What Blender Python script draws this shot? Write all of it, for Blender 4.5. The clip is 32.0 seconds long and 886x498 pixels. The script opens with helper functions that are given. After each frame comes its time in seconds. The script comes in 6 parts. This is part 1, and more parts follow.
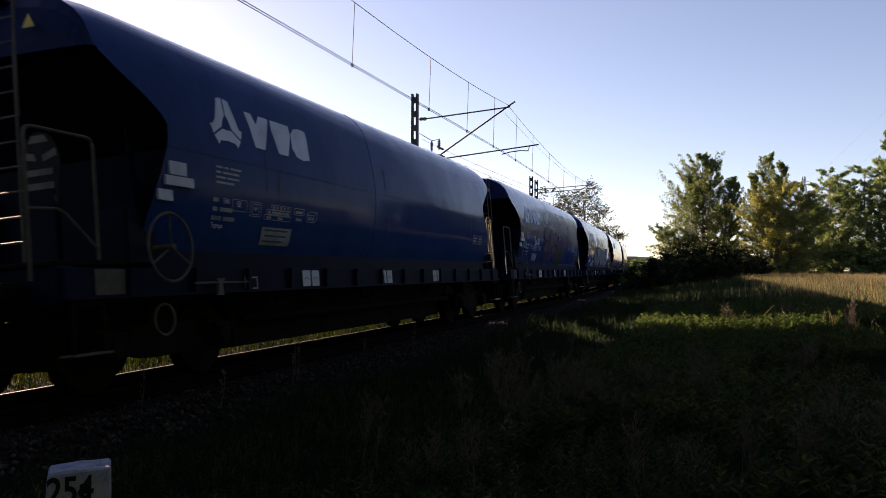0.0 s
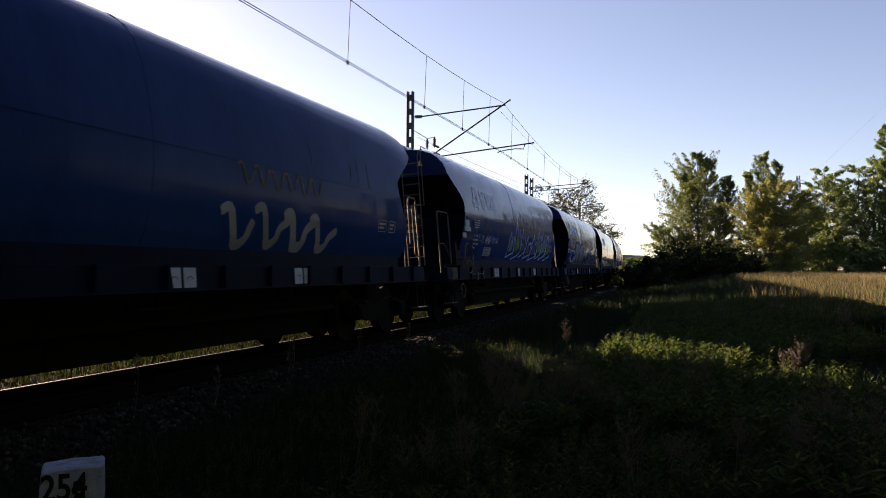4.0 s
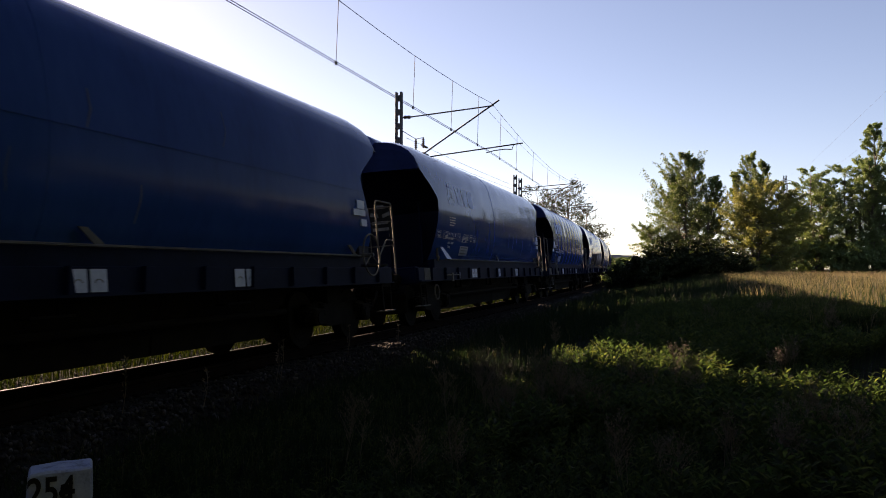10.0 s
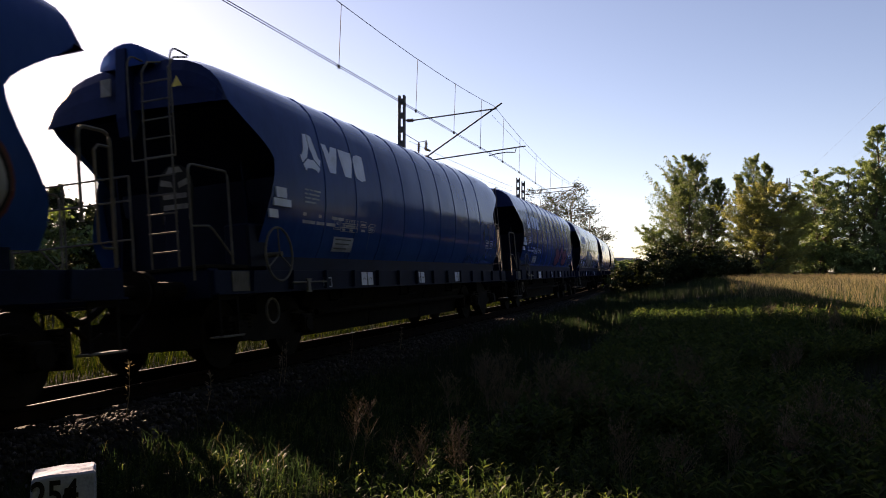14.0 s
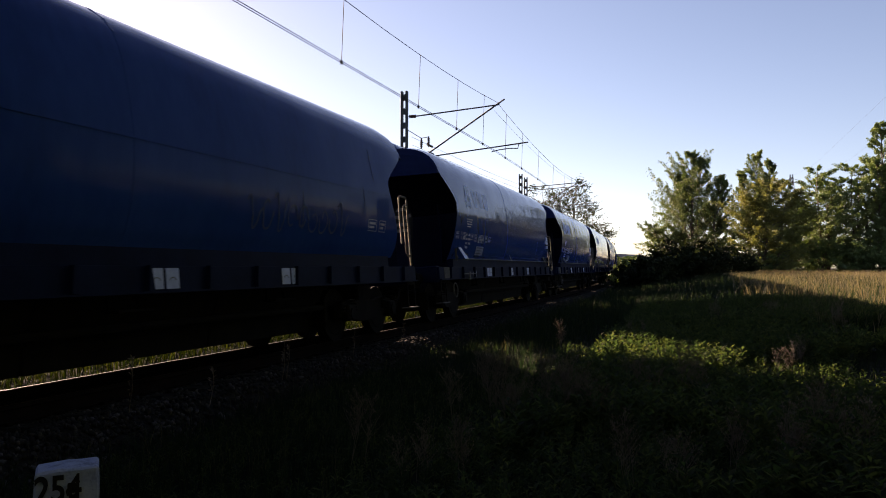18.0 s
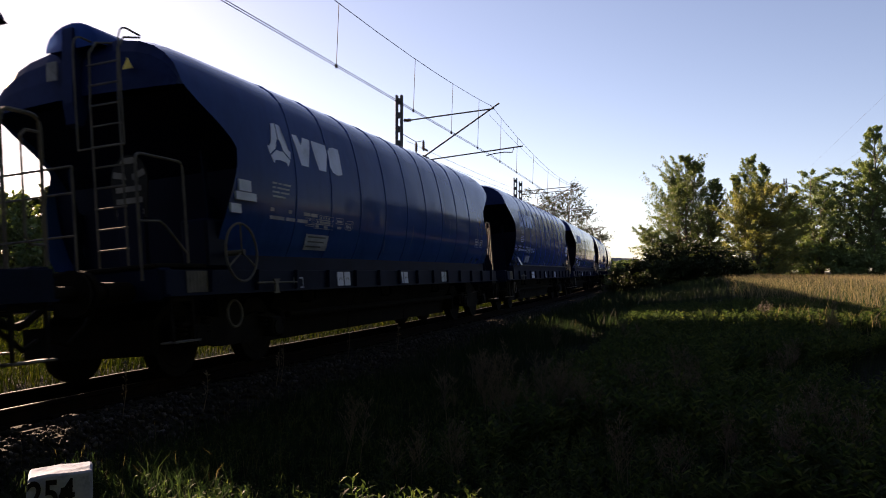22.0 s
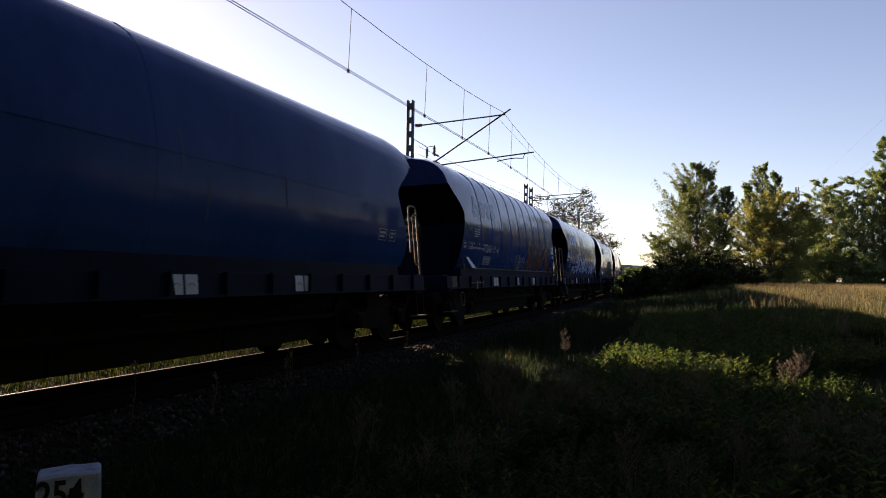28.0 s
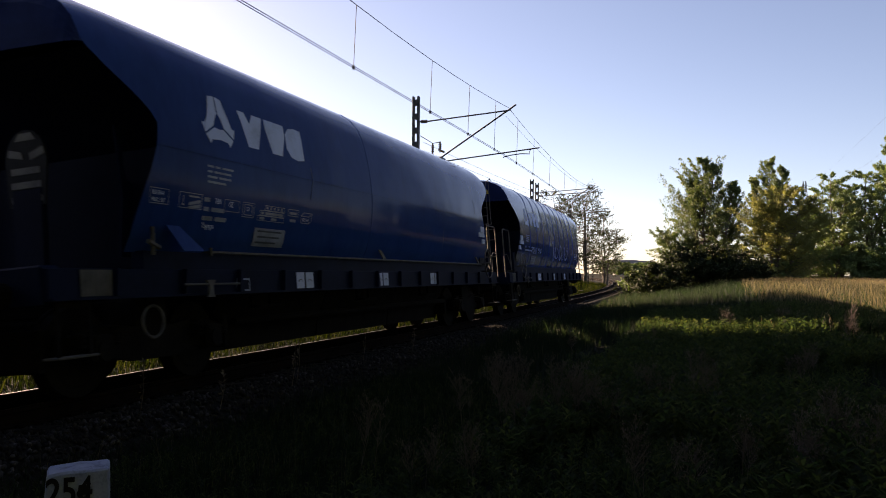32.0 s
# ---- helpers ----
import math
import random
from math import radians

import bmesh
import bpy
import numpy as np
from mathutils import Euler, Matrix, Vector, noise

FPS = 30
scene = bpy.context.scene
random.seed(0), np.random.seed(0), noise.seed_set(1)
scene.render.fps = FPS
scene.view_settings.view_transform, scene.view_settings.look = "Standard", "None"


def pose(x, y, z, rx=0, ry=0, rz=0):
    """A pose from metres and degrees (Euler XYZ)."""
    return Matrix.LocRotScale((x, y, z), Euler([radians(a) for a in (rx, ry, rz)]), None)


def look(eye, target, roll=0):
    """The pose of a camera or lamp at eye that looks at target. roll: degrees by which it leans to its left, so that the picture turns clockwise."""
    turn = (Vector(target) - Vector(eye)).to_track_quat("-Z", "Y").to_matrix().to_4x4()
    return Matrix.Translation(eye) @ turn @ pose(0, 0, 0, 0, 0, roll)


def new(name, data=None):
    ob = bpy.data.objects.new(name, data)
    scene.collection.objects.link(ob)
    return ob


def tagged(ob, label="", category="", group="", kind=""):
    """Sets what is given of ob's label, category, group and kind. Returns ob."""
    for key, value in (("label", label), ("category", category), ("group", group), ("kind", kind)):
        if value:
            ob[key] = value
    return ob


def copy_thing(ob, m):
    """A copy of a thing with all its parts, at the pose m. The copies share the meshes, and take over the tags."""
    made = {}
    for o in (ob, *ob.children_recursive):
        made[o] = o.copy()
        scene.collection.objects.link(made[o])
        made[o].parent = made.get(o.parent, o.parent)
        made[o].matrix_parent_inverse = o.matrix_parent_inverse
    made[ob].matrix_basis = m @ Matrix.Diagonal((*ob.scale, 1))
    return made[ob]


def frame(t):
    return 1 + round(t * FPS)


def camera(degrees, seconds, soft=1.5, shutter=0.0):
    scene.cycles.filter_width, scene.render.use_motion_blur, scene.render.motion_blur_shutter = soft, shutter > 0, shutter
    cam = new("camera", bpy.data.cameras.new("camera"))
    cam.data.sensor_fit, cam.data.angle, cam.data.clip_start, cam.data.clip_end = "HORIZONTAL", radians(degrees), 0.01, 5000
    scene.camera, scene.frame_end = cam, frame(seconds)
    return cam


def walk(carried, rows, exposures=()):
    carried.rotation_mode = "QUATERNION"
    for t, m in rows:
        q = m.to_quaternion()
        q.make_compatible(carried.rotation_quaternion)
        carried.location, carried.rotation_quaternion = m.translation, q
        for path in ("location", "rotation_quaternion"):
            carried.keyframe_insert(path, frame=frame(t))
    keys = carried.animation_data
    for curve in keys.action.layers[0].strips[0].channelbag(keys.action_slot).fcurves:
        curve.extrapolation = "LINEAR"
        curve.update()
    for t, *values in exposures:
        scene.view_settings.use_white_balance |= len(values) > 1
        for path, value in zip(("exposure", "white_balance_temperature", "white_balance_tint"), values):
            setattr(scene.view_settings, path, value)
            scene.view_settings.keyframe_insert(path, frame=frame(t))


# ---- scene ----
# Camera: held in the hand beside the line, turning a little about one spot.
cam = camera(57.8, 32.0, soft=0.95, shutter=0.08)


def eye(yaw, pitch, roll):
    return pose(0, 0, 1.375, 90 + pitch, roll, yaw)


PATH = [
    (0.0, eye(1.10, 1.47, -0.18)),
    (0.5, eye(0.99, 1.35, 0.04)),
    (1.0, eye(1.14, 1.37, -0.04)),
    (1.5, eye(1.19, 1.43, -0.00)),
    (2.0, eye(1.05, 1.41, -0.21)),
    (2.5, eye(0.98, 1.23, -0.10)),
    (3.0, eye(0.83, 1.29, -0.22)),
    (3.5, eye(0.77, 1.30, -0.32)),
    (5.5, eye(0.60, 1.41, -0.31)),
    (6.0, eye(0.36, 1.32, -0.38)),
    (6.5, eye(0.37, 1.25, -0.38)),
    (7.0, eye(0.18, 1.05, -0.31)),
    (7.5, eye(0.24, 1.04, 0.02)),
    (8.0, eye(-0.05, 0.74, 0.06)),
    (8.5, eye(-0.10, 0.77, -0.11)),
    (9.0, eye(0.09, 0.80, 0.01)),
    (9.5, eye(-0.17, 1.14, -0.06)),
    (10.0, eye(-0.03, 1.36, -0.15)),
    (10.5, eye(0.28, 1.43, 0.08)),
    (11.0, eye(0.29, 1.18, 0.04)),
    (11.5, eye(0.11, 1.33, 0.00)),
    (12.0, eye(0.42, 1.33, -0.08)),
    (12.5, eye(-0.08, 1.24, -0.06)),
    (13.0, eye(0.00, 1.40, 0.02)),
    (13.5, eye(0.11, 1.40, -0.03)),
    (14.0, eye(0.19, 1.58, -0.05)),
    (14.5, eye(-0.05, 1.56, 0.15)),
    (16.5, eye(0.06, 1.46, -0.04)),
    (17.0, eye(-0.03, 1.44, -0.06)),
    (17.5, eye(0.32, 1.31, -0.10)),
    (18.0, eye(0.36, 1.30, -0.14)),
    (18.5, eye(-0.04, 1.32, -0.18)),
    (19.0, eye(0.05, 1.24, -0.25)),
    (19.5, eye(0.30, 1.35, -0.29)),
    (20.0, eye(0.27, 1.41, -0.20)),
    (20.5, eye(0.18, 1.52, -0.19)),
    (21.0, eye(0.24, 1.32, -0.21)),
    (21.5, eye(0.03, 1.17, -0.15)),
    (22.0, eye(-0.01, 1.57, -0.14)),
    (22.5, eye(0.21, 1.55, -0.26)),
    (23.0, eye(0.23, 1.69, -0.41)),
    (23.5, eye(0.20, 1.75, -0.30)),
    (24.0, eye(0.18, 1.76, -0.32)),
    (24.5, eye(0.58, 1.71, -0.33)),
    (25.0, eye(0.31, 1.77, -0.33)),
    (25.5, eye(0.28, 1.60, -0.55)),
    (27.5, eye(0.29, 1.93, -0.54)),
    (28.0, eye(0.67, 1.94, -0.75)),
    (28.5, eye(0.47, 1.87, -0.64)),
    (29.0, eye(0.33, 1.74, -0.61)),
    (29.5, eye(0.55, 1.46, -0.58)),
    (30.0, eye(0.60, 1.32, -0.58)),
    (30.5, eye(0.72, 1.45, -0.69)),
    (31.0, eye(0.65, 1.42, -0.62)),
    (31.5, eye(0.86, 1.57, -0.57)),
    (32.0, eye(1.12, 1.66, -0.49)),
]
# Stops, kelvin and tint of the picture, the same all along.
walk(cam, PATH, [(0, 2.27, 9700, 29), (32, 2.27, 9700, 29)])

# Light: low evening sun behind the train, clear sky.
SUN_AZ, SUN_EL = -44.0, 17.0
SUN_DIR = Vector((math.sin(radians(SUN_AZ)) * math.cos(radians(SUN_EL)), math.cos(radians(SUN_AZ)) * math.cos(radians(SUN_EL)), math.sin(radians(SUN_EL))))
world = bpy.data.worlds.new("evening_sky")
scene.world = world
world.use_nodes = True
sky = world.node_tree.nodes.new("ShaderNodeTexSky")
sky.sky_type, sky.sun_disc = "NISHITA", False
sky.sun_elevation, sky.sun_rotation = radians(SUN_EL), radians(SUN_AZ)
sky.air_density, sky.dust_density, sky.ozone_density = 0.7, 0.5, 3.6
back = world.node_tree.nodes["Background"]
back.inputs[1].default_value = 0.054
world.node_tree.links.new(sky.outputs[0], back.inputs[0])
sun = new("sun", bpy.data.lights.new("sun", "SUN"))
sun.data.energy, sun.data.angle, sun.data.color = 5.0, radians(0.53), (1.0, 0.92, 0.8)
sun.matrix_basis = look(SUN_DIR * 200, (0, 0, 0))

# ---- materials ----


def nodes_of(name, rough=0.6, metal=0.0):
    m = bpy.data.materials.new(name)
    m.use_nodes = True
    n, l = m.node_tree.nodes, m.node_tree.links
    b = n["Principled BSDF"]
    b.inputs["Roughness"].default_value, b.inputs["Metallic"].default_value = rough, metal
    return m, n, l, b


def ramp(n, stops):
    r = n.new("ShaderNodeValToRGB")
    while len(r.color_ramp.elements) < len(stops):
        r.color_ramp.elements.new(0.5)
    for e, (p, c) in zip(r.color_ramp.elements, stops):
        e.position, e.color = p, (*c, 1)
    return r


def mixed(name, stops, scale=5.0, fine=60.0, rough=0.6, metal=0.0, bump=0.2, gap=0.01, per="", stretch=(1, 1, 1), amount=0.35, spec=0.5, through_light=0.0, glow=2.0, dents=0.0):
    """Two scales of noise through a colour ramp, with relief; per: 'object' or 'island' shifts the tone piece by piece."""
    m, n, l, b = nodes_of(name, rough, metal)
    co = n.new("ShaderNodeTexCoord")
    mp = n.new("ShaderNodeMapping")
    mp.inputs["Scale"].default_value = stretch
    l.new(co.outputs["Object"], mp.inputs["Vector"])
    big, small = n.new("ShaderNodeTexNoise"), n.new("ShaderNodeTexNoise")
    big.inputs["Scale"].default_value, small.inputs["Scale"].default_value = scale, fine
    big.inputs["Detail"].default_value, small.inputs["Detail"].default_value = 4, 3
    l.new(mp.outputs[0], big.inputs["Vector"]), l.new(mp.outputs[0], small.inputs["Vector"])
    mix = n.new("ShaderNodeMath")
    mix.operation = "MULTIPLY_ADD"
    mix.inputs[1].default_value = amount
    l.new(small.outputs[0], mix.inputs[0])
    sub = n.new("ShaderNodeMath")
    sub.operation = "MULTIPLY_ADD"
    sub.inputs[1].default_value, sub.inputs[2].default_value = 1.0, -amount / 2
    l.new(big.outputs[0], sub.inputs[0]), l.new(sub.outputs[0], mix.inputs[2])
    value = mix.outputs[0]
    if per:
        if per == "object":
            src = n.new("ShaderNodeObjectInfo").outputs["Random"]
        else:
            src = n.new("ShaderNodeNewGeometry").outputs["Random Per Island"]
        add = n.new("ShaderNodeMath")
        add.operation = "MULTIPLY_ADD"
        add.inputs[1].default_value = 0.55
        l.new(src, add.inputs[0])
        shift = n.new("ShaderNodeMath")
        shift.operation = "SUBTRACT"
        shift.inputs[1].default_value = 0.27
        l.new(value, shift.inputs[0]), l.new(shift.outputs[0], add.inputs[2])
        value = add.outputs[0]
    r = ramp(n, stops)
    l.new(value, r.inputs[0]), l.new(r.outputs[0], b.inputs["Base Color"])
    if bump:
        bp = n.new("ShaderNodeBump")
        bp.inputs["Strength"].default_value, bp.inputs["Distance"].default_value = bump, gap
        l.new(small.outputs[0], bp.inputs["Height"]), l.new(bp.outputs[0], b.inputs["Normal"])
    if dents:
        wave, bd = n.new("ShaderNodeTexNoise"), n.new("ShaderNodeBump")
        wave.inputs["Scale"].default_value, wave.inputs["Detail"].default_value = 0.9, 1.5
        bd.inputs["Strength"].default_value, bd.inputs["Distance"].default_value = 1.0, dents
        l.new(co.outputs["Object"], wave.inputs["Vector"]), l.new(wave.outputs[0], bd.inputs["Height"]), l.new(bp.outputs[0], bd.inputs["Normal"]), l.new(bd.outputs[0], b.inputs["Normal"])
    b.inputs["Specular IOR Level"].default_value = spec
    if through_light:
        t = n.new("ShaderNodeBsdfTranslucent")
        # light that comes through a leaf is stronger and yellower than what it throws back
        warm = n.new("ShaderNodeMix")
        warm.data_type, warm.blend_type = "RGBA", "MULTIPLY"
        warm.inputs[0].default_value = 1.0
        warm.inputs[7].default_value = (1.05 * glow, 1.0 * glow, 0.6 * glow, 1)
        l.new(r.outputs[0], warm.inputs[6]), l.new(warm.outputs[2], t.inputs["Color"])
        ms = n.new("ShaderNodeMixShader")
        ms.inputs[0].default_value = through_light
        out = n["Material Output"]
        l.new(b.outputs[0], ms.inputs[1]), l.new(t.outputs[0], ms.inputs[2]), l.new(ms.outputs[0], out.inputs["Surface"])
    return m


BLUE = mixed("blue_wagon_paint", [(0.25, (0.0054, 0.033, 0.145)), (0.5, (0.0078, 0.047, 0.195)), (0.8, (0.014, 0.06, 0.225))], 0.7, 9, 0.12, bump=0.015, gap=0.02, stretch=(1, 1, 0.35), spec=0.03, dents=0.024)


def grazing_gloss(m, low, high):
    """Gloss alone grows where the paint is seen at a flat angle."""
    n, l = m.node_tree.nodes, m.node_tree.links
    lw, mr = n.new("ShaderNodeLayerWeight"), n.new("ShaderNodeMapRange")
    lw.inputs["Blend"].default_value = 0.5
    for k, v in (("From Min", 0.68), ("From Max", 0.9), ("To Min", low), ("To Max", high)):
        mr.inputs[k].default_value = v
    l.new(lw.outputs["Facing"], mr.inputs["Value"])
    l.new(mr.outputs[0], n["Principled BSDF"].inputs["Specular IOR Level"])


grazing_gloss(BLUE, 0.03, 0.38)
# Hull blue darkened for the visors' shaded end faces; also a repainted panel.
VISOR = mixed("shaded_visor_and_repaint_blue", [(0.3, (0.0022, 0.009, 0.04)), (0.7, (0.0045, 0.016, 0.066))], 1.2, 14, 0.5, bump=0.05, spec=0.05)
# Darkest blue: shade of the recessed wagon ends is in it; spray too.
BLUE_DARK = mixed("shaded_end_and_spray_blue", [(0.3, (0.0012, 0.0028, 0.011)), (0.7, (0.0024, 0.0052, 0.019))], 1.2, 14, 0.6, bump=0.05, spec=0.06)
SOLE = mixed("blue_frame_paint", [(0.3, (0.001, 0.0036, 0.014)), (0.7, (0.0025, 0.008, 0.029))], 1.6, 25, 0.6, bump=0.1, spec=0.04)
# Running-gear grime, set darker still: shade below the wagons is in it.
GRIME_SHADE = mixed("grime_and_underside_shade", [(0.3, (0.003, 0.0027, 0.0025)), (0.7, (0.009, 0.0075, 0.0065))], 3, 40, 0.9, bump=0.3, spec=0.08)
RAILTOP = mixed("polished_rail_head", [(0.3, (0.03, 0.029, 0.028)), (0.7, (0.06, 0.058, 0.056))], 2, 60, 0.5, 1.0, bump=0.03)
# Rust darkened further, with the shade under the train in its colour.
RAILRUST = mixed("shaded_rusty_rail", [(0.3, (0.004, 0.003, 0.0026)), (0.7, (0.011, 0.007, 0.006))], 3, 40, 0.95, bump=0.3, spec=0.03)
GREYPAINT = mixed("grey_tube_paint", [(0.3, (0.05, 0.05, 0.05)), (0.7, (0.1, 0.098, 0.093))], 5, 50, 0.65, bump=0.1, spec=0.15)
# Whites and pale lettering carry the blue of skylit shade in their colour.
WHITE = mixed("sky_tinted_white_paint", [(0.25, (0.28, 0.35, 0.52)), (0.5, (0.42, 0.52, 0.76)), (0.8, (0.46, 0.56, 0.8))], 2.5, 30, 0.5, bump=0.02)
PALE = mixed("faded_lettering_paint", [(0.3, (0.1, 0.13, 0.2)), (0.7, (0.24, 0.29, 0.4))], 3, 30, 0.5, bump=0.02)
PLATE = mixed("sky_tinted_sign_plate", [(0.3, (0.25, 0.31, 0.44)), (0.7, (0.37, 0.44, 0.6))], 4, 40, 0.5, bump=0.03)
YELLOW = mixed("yellow_warning_paint", [(0.3, (0.5, 0.34, 0.03)), (0.7, (0.7, 0.5, 0.06))], 5, 40, 0.5, bump=0.02)
BLACK = mixed("black_paint", [(0.3, (0.005, 0.005, 0.006)), (0.7, (0.012, 0.012, 0.012))], 5, 40, 0.6, bump=0.05, spec=0.1)
SILVER = mixed("silver_spray_paint", [(0.3, (0.18, 0.2, 0.245)), (0.7, (0.3, 0.32, 0.38))], 2, 25, 0.5, bump=0.02, spec=0.12)
PINK = mixed("dull_pink_spray_paint", [(0.3, (0.07, 0.018, 0.04)), (0.7, (0.13, 0.035, 0.075))], 2, 25, 0.5, bump=0.02, spec=0.12)
GREEN = mixed("green_spray_paint", [(0.3, (0.04, 0.12, 0.02)), (0.7, (0.11, 0.22, 0.04))], 2, 25, 0.5, bump=0.02, spec=0.12)
TEAL = mixed("teal_spray_paint", [(0.3, (0.04, 0.18, 0.2)), (0.7, (0.08, 0.28, 0.3))], 2, 25, 0.5, bump=0.02, spec=0.12)
RED = mixed("dull_red_spray_paint", [(0.3, (0.06, 0.018, 0.016)), (0.7, (0.11, 0.035, 0.03))], 2, 25, 0.5, bump=0.02, spec=0.12)
VIOLET = mixed("violet_spray_paint", [(0.3, (0.12, 0.05, 0.2)), (0.7, (0.22, 0.1, 0.32))], 2, 25, 0.5, bump=0.02, spec=0.12)
SLATE = mixed("slate_spray_paint", [(0.3, (0.03, 0.045, 0.07)), (0.7, (0.06, 0.08, 0.115))], 2, 25, 0.5, bump=0.02, spec=0.12)
MAST = mixed("mast_steel_paint", [(0.3, (0.03, 0.028, 0.026)), (0.7, (0.07, 0.06, 0.055))], 2, 40, 0.7, bump=0.15)
WIRE = mixed("dark_copper_wire", [(0.3, (0.03, 0.027, 0.025)), (0.7, (0.06, 0.05, 0.045))], 4, 40, 0.8, bump=0.0, spec=0.05)
INSULATOR = mixed("brown_glazed_porcelain", [(0.3, (0.06, 0.025, 0.015)), (0.7, (0.1, 0.045, 0.025))], 6, 40, 0.25, bump=0.0)
HATCH = mixed("dull_grey_marking_paint", [(0.3, (0.1, 0.1, 0.1)), (0.7, (0.2, 0.2, 0.19))], 3, 30, 0.7, bump=0.02, spec=0.1)
# Whitewash is tinted too: blue skylight sits in its colour.
STONEWHITE = mixed("sky_tinted_flaked_whitewash", [(0.3, (0.115, 0.14, 0.2)), (0.45, (0.2, 0.24, 0.34)), (0.75, (0.27, 0.315, 0.42))], 7, 60, 0.9, bump=0.6, gap=0.008, spec=0.1)
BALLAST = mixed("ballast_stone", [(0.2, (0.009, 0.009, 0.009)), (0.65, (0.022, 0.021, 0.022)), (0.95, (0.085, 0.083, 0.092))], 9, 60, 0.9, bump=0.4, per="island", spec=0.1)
# Bed and sleeper tones are set dark: under-train shade is in them.
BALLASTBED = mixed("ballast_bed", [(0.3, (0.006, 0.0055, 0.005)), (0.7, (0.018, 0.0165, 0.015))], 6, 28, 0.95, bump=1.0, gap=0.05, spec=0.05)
SLEEPER = mixed("shade_dark_concrete", [(0.3, (0.009, 0.0085, 0.008)), (0.7, (0.024, 0.022, 0.02))], 4, 50, 0.95, bump=0.3, spec=0.03)
# Soil, grass and weed tones hold the dim blue of the train's shade.
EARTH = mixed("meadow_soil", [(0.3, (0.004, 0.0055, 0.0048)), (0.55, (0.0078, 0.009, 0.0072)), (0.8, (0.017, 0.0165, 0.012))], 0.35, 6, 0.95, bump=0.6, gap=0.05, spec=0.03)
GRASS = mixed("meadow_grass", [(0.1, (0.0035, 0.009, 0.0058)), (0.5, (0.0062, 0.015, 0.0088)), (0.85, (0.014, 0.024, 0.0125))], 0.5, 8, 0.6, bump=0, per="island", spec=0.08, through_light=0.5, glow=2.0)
DRYGRASS = mixed("dry_field_grass", [(0.1, (0.04, 0.036, 0.028)), (0.5, (0.074, 0.065, 0.05)), (0.85, (0.116, 0.101, 0.08))], 0.4, 6, 0.7, bump=0, per="island", spec=0.08, through_light=0.4)
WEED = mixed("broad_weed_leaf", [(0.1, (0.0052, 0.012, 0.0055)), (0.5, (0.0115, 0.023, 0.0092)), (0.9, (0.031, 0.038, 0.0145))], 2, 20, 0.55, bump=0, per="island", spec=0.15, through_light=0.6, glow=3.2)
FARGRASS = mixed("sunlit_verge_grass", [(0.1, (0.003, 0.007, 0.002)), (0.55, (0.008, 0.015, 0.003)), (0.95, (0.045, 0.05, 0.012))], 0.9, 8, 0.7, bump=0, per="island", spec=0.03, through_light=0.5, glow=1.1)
VERGEDRY = mixed("dull_verge_stalk", [(0.1, (0.03, 0.03, 0.018)), (0.5, (0.05, 0.048, 0.03)), (0.85, (0.085, 0.075, 0.05))], 0.4, 6, 0.7, bump=0, per="island", spec=0.08, through_light=0.3)
DRYSTALK = mixed("dry_seed_stalk", [(0.2, (0.06, 0.05, 0.045)), (0.8, (0.15, 0.125, 0.115))], 3, 30, 0.85, bump=0, per="island", spec=0.1, through_light=0.25)
LEAF = mixed("dark_green_leaf", [(0.1, (0.036, 0.066, 0.02)), (0.5, (0.075, 0.118, 0.037)), (0.9, (0.135, 0.17, 0.058))], 0.4, 4, 0.5, bump=0, per="island", spec=0.35, through_light=0.3, glow=1.2)
# Leaf green with the shade of thickets and backlit trees in it.
LEAFSHADE = mixed("shaded_green_leaf", [(0.1, (0.008, 0.014, 0.006)), (0.5, (0.016, 0.026, 0.01)), (0.9, (0.035, 0.045, 0.018))], 0.4, 4, 0.6, bump=0, per="island", spec=0.12, through_light=0.25, glow=1.2)
LEAFMID = mixed("green_leaf", [(0.1, (0.047, 0.088, 0.028)), (0.5, (0.092, 0.148, 0.05)), (0.9, (0.155, 0.2, 0.08))], 0.4, 4, 0.5, bump=0, per="island", spec=0.35, through_light=0.3, glow=1.2)
LEAFYEL = mixed("yellowing_leaf", [(0.1, (0.086, 0.11, 0.03)), (0.5, (0.155, 0.17, 0.053)), (0.9, (0.24, 0.235, 0.085))], 0.4, 4, 0.55, bump=0, per="island", spec=0.3, through_light=0.35, glow=1.4)
BARK = mixed("grey_brown_bark", [(0.3, (0.05, 0.04, 0.03)), (0.7, (0.12, 0.1, 0.08))], 4, 30, 0.95, bump=0.6, gap=0.03, stretch=(1, 1, 0.25))
HOUSEWALL = mixed("pale_render_wall", [(0.3, (0.38, 0.38, 0.38)), (0.7, (0.5, 0.5, 0.49))], 0.3, 3, 0.9, bump=0.05)
ROOFTILE = mixed("grey_roof", [(0.3, (0.12, 0.11, 0.11)), (0.7, (0.2, 0.18, 0.18))], 0.5, 4, 0.9, bump=0.1)

# ---- shapes ----


def link(name, me, mat, parent=None, label=""):
    ob = new(name, me)
    if mat is not None and not me.materials:
        me.materials.append(mat)
    if parent is not None:
        ob.parent = parent
    if label:
        tagged(ob, label)
    return ob


def part(name, bm, mat, parent=None, label="", smooth=False):
    me = bpy.data.meshes.new(name)
    bmesh.ops.recalc_face_normals(bm, faces=bm.faces)
    bm.to_mesh(me)
    bm.free()
    if smooth:
        me.shade_smooth()
    return link(name, me, mat, parent, label)


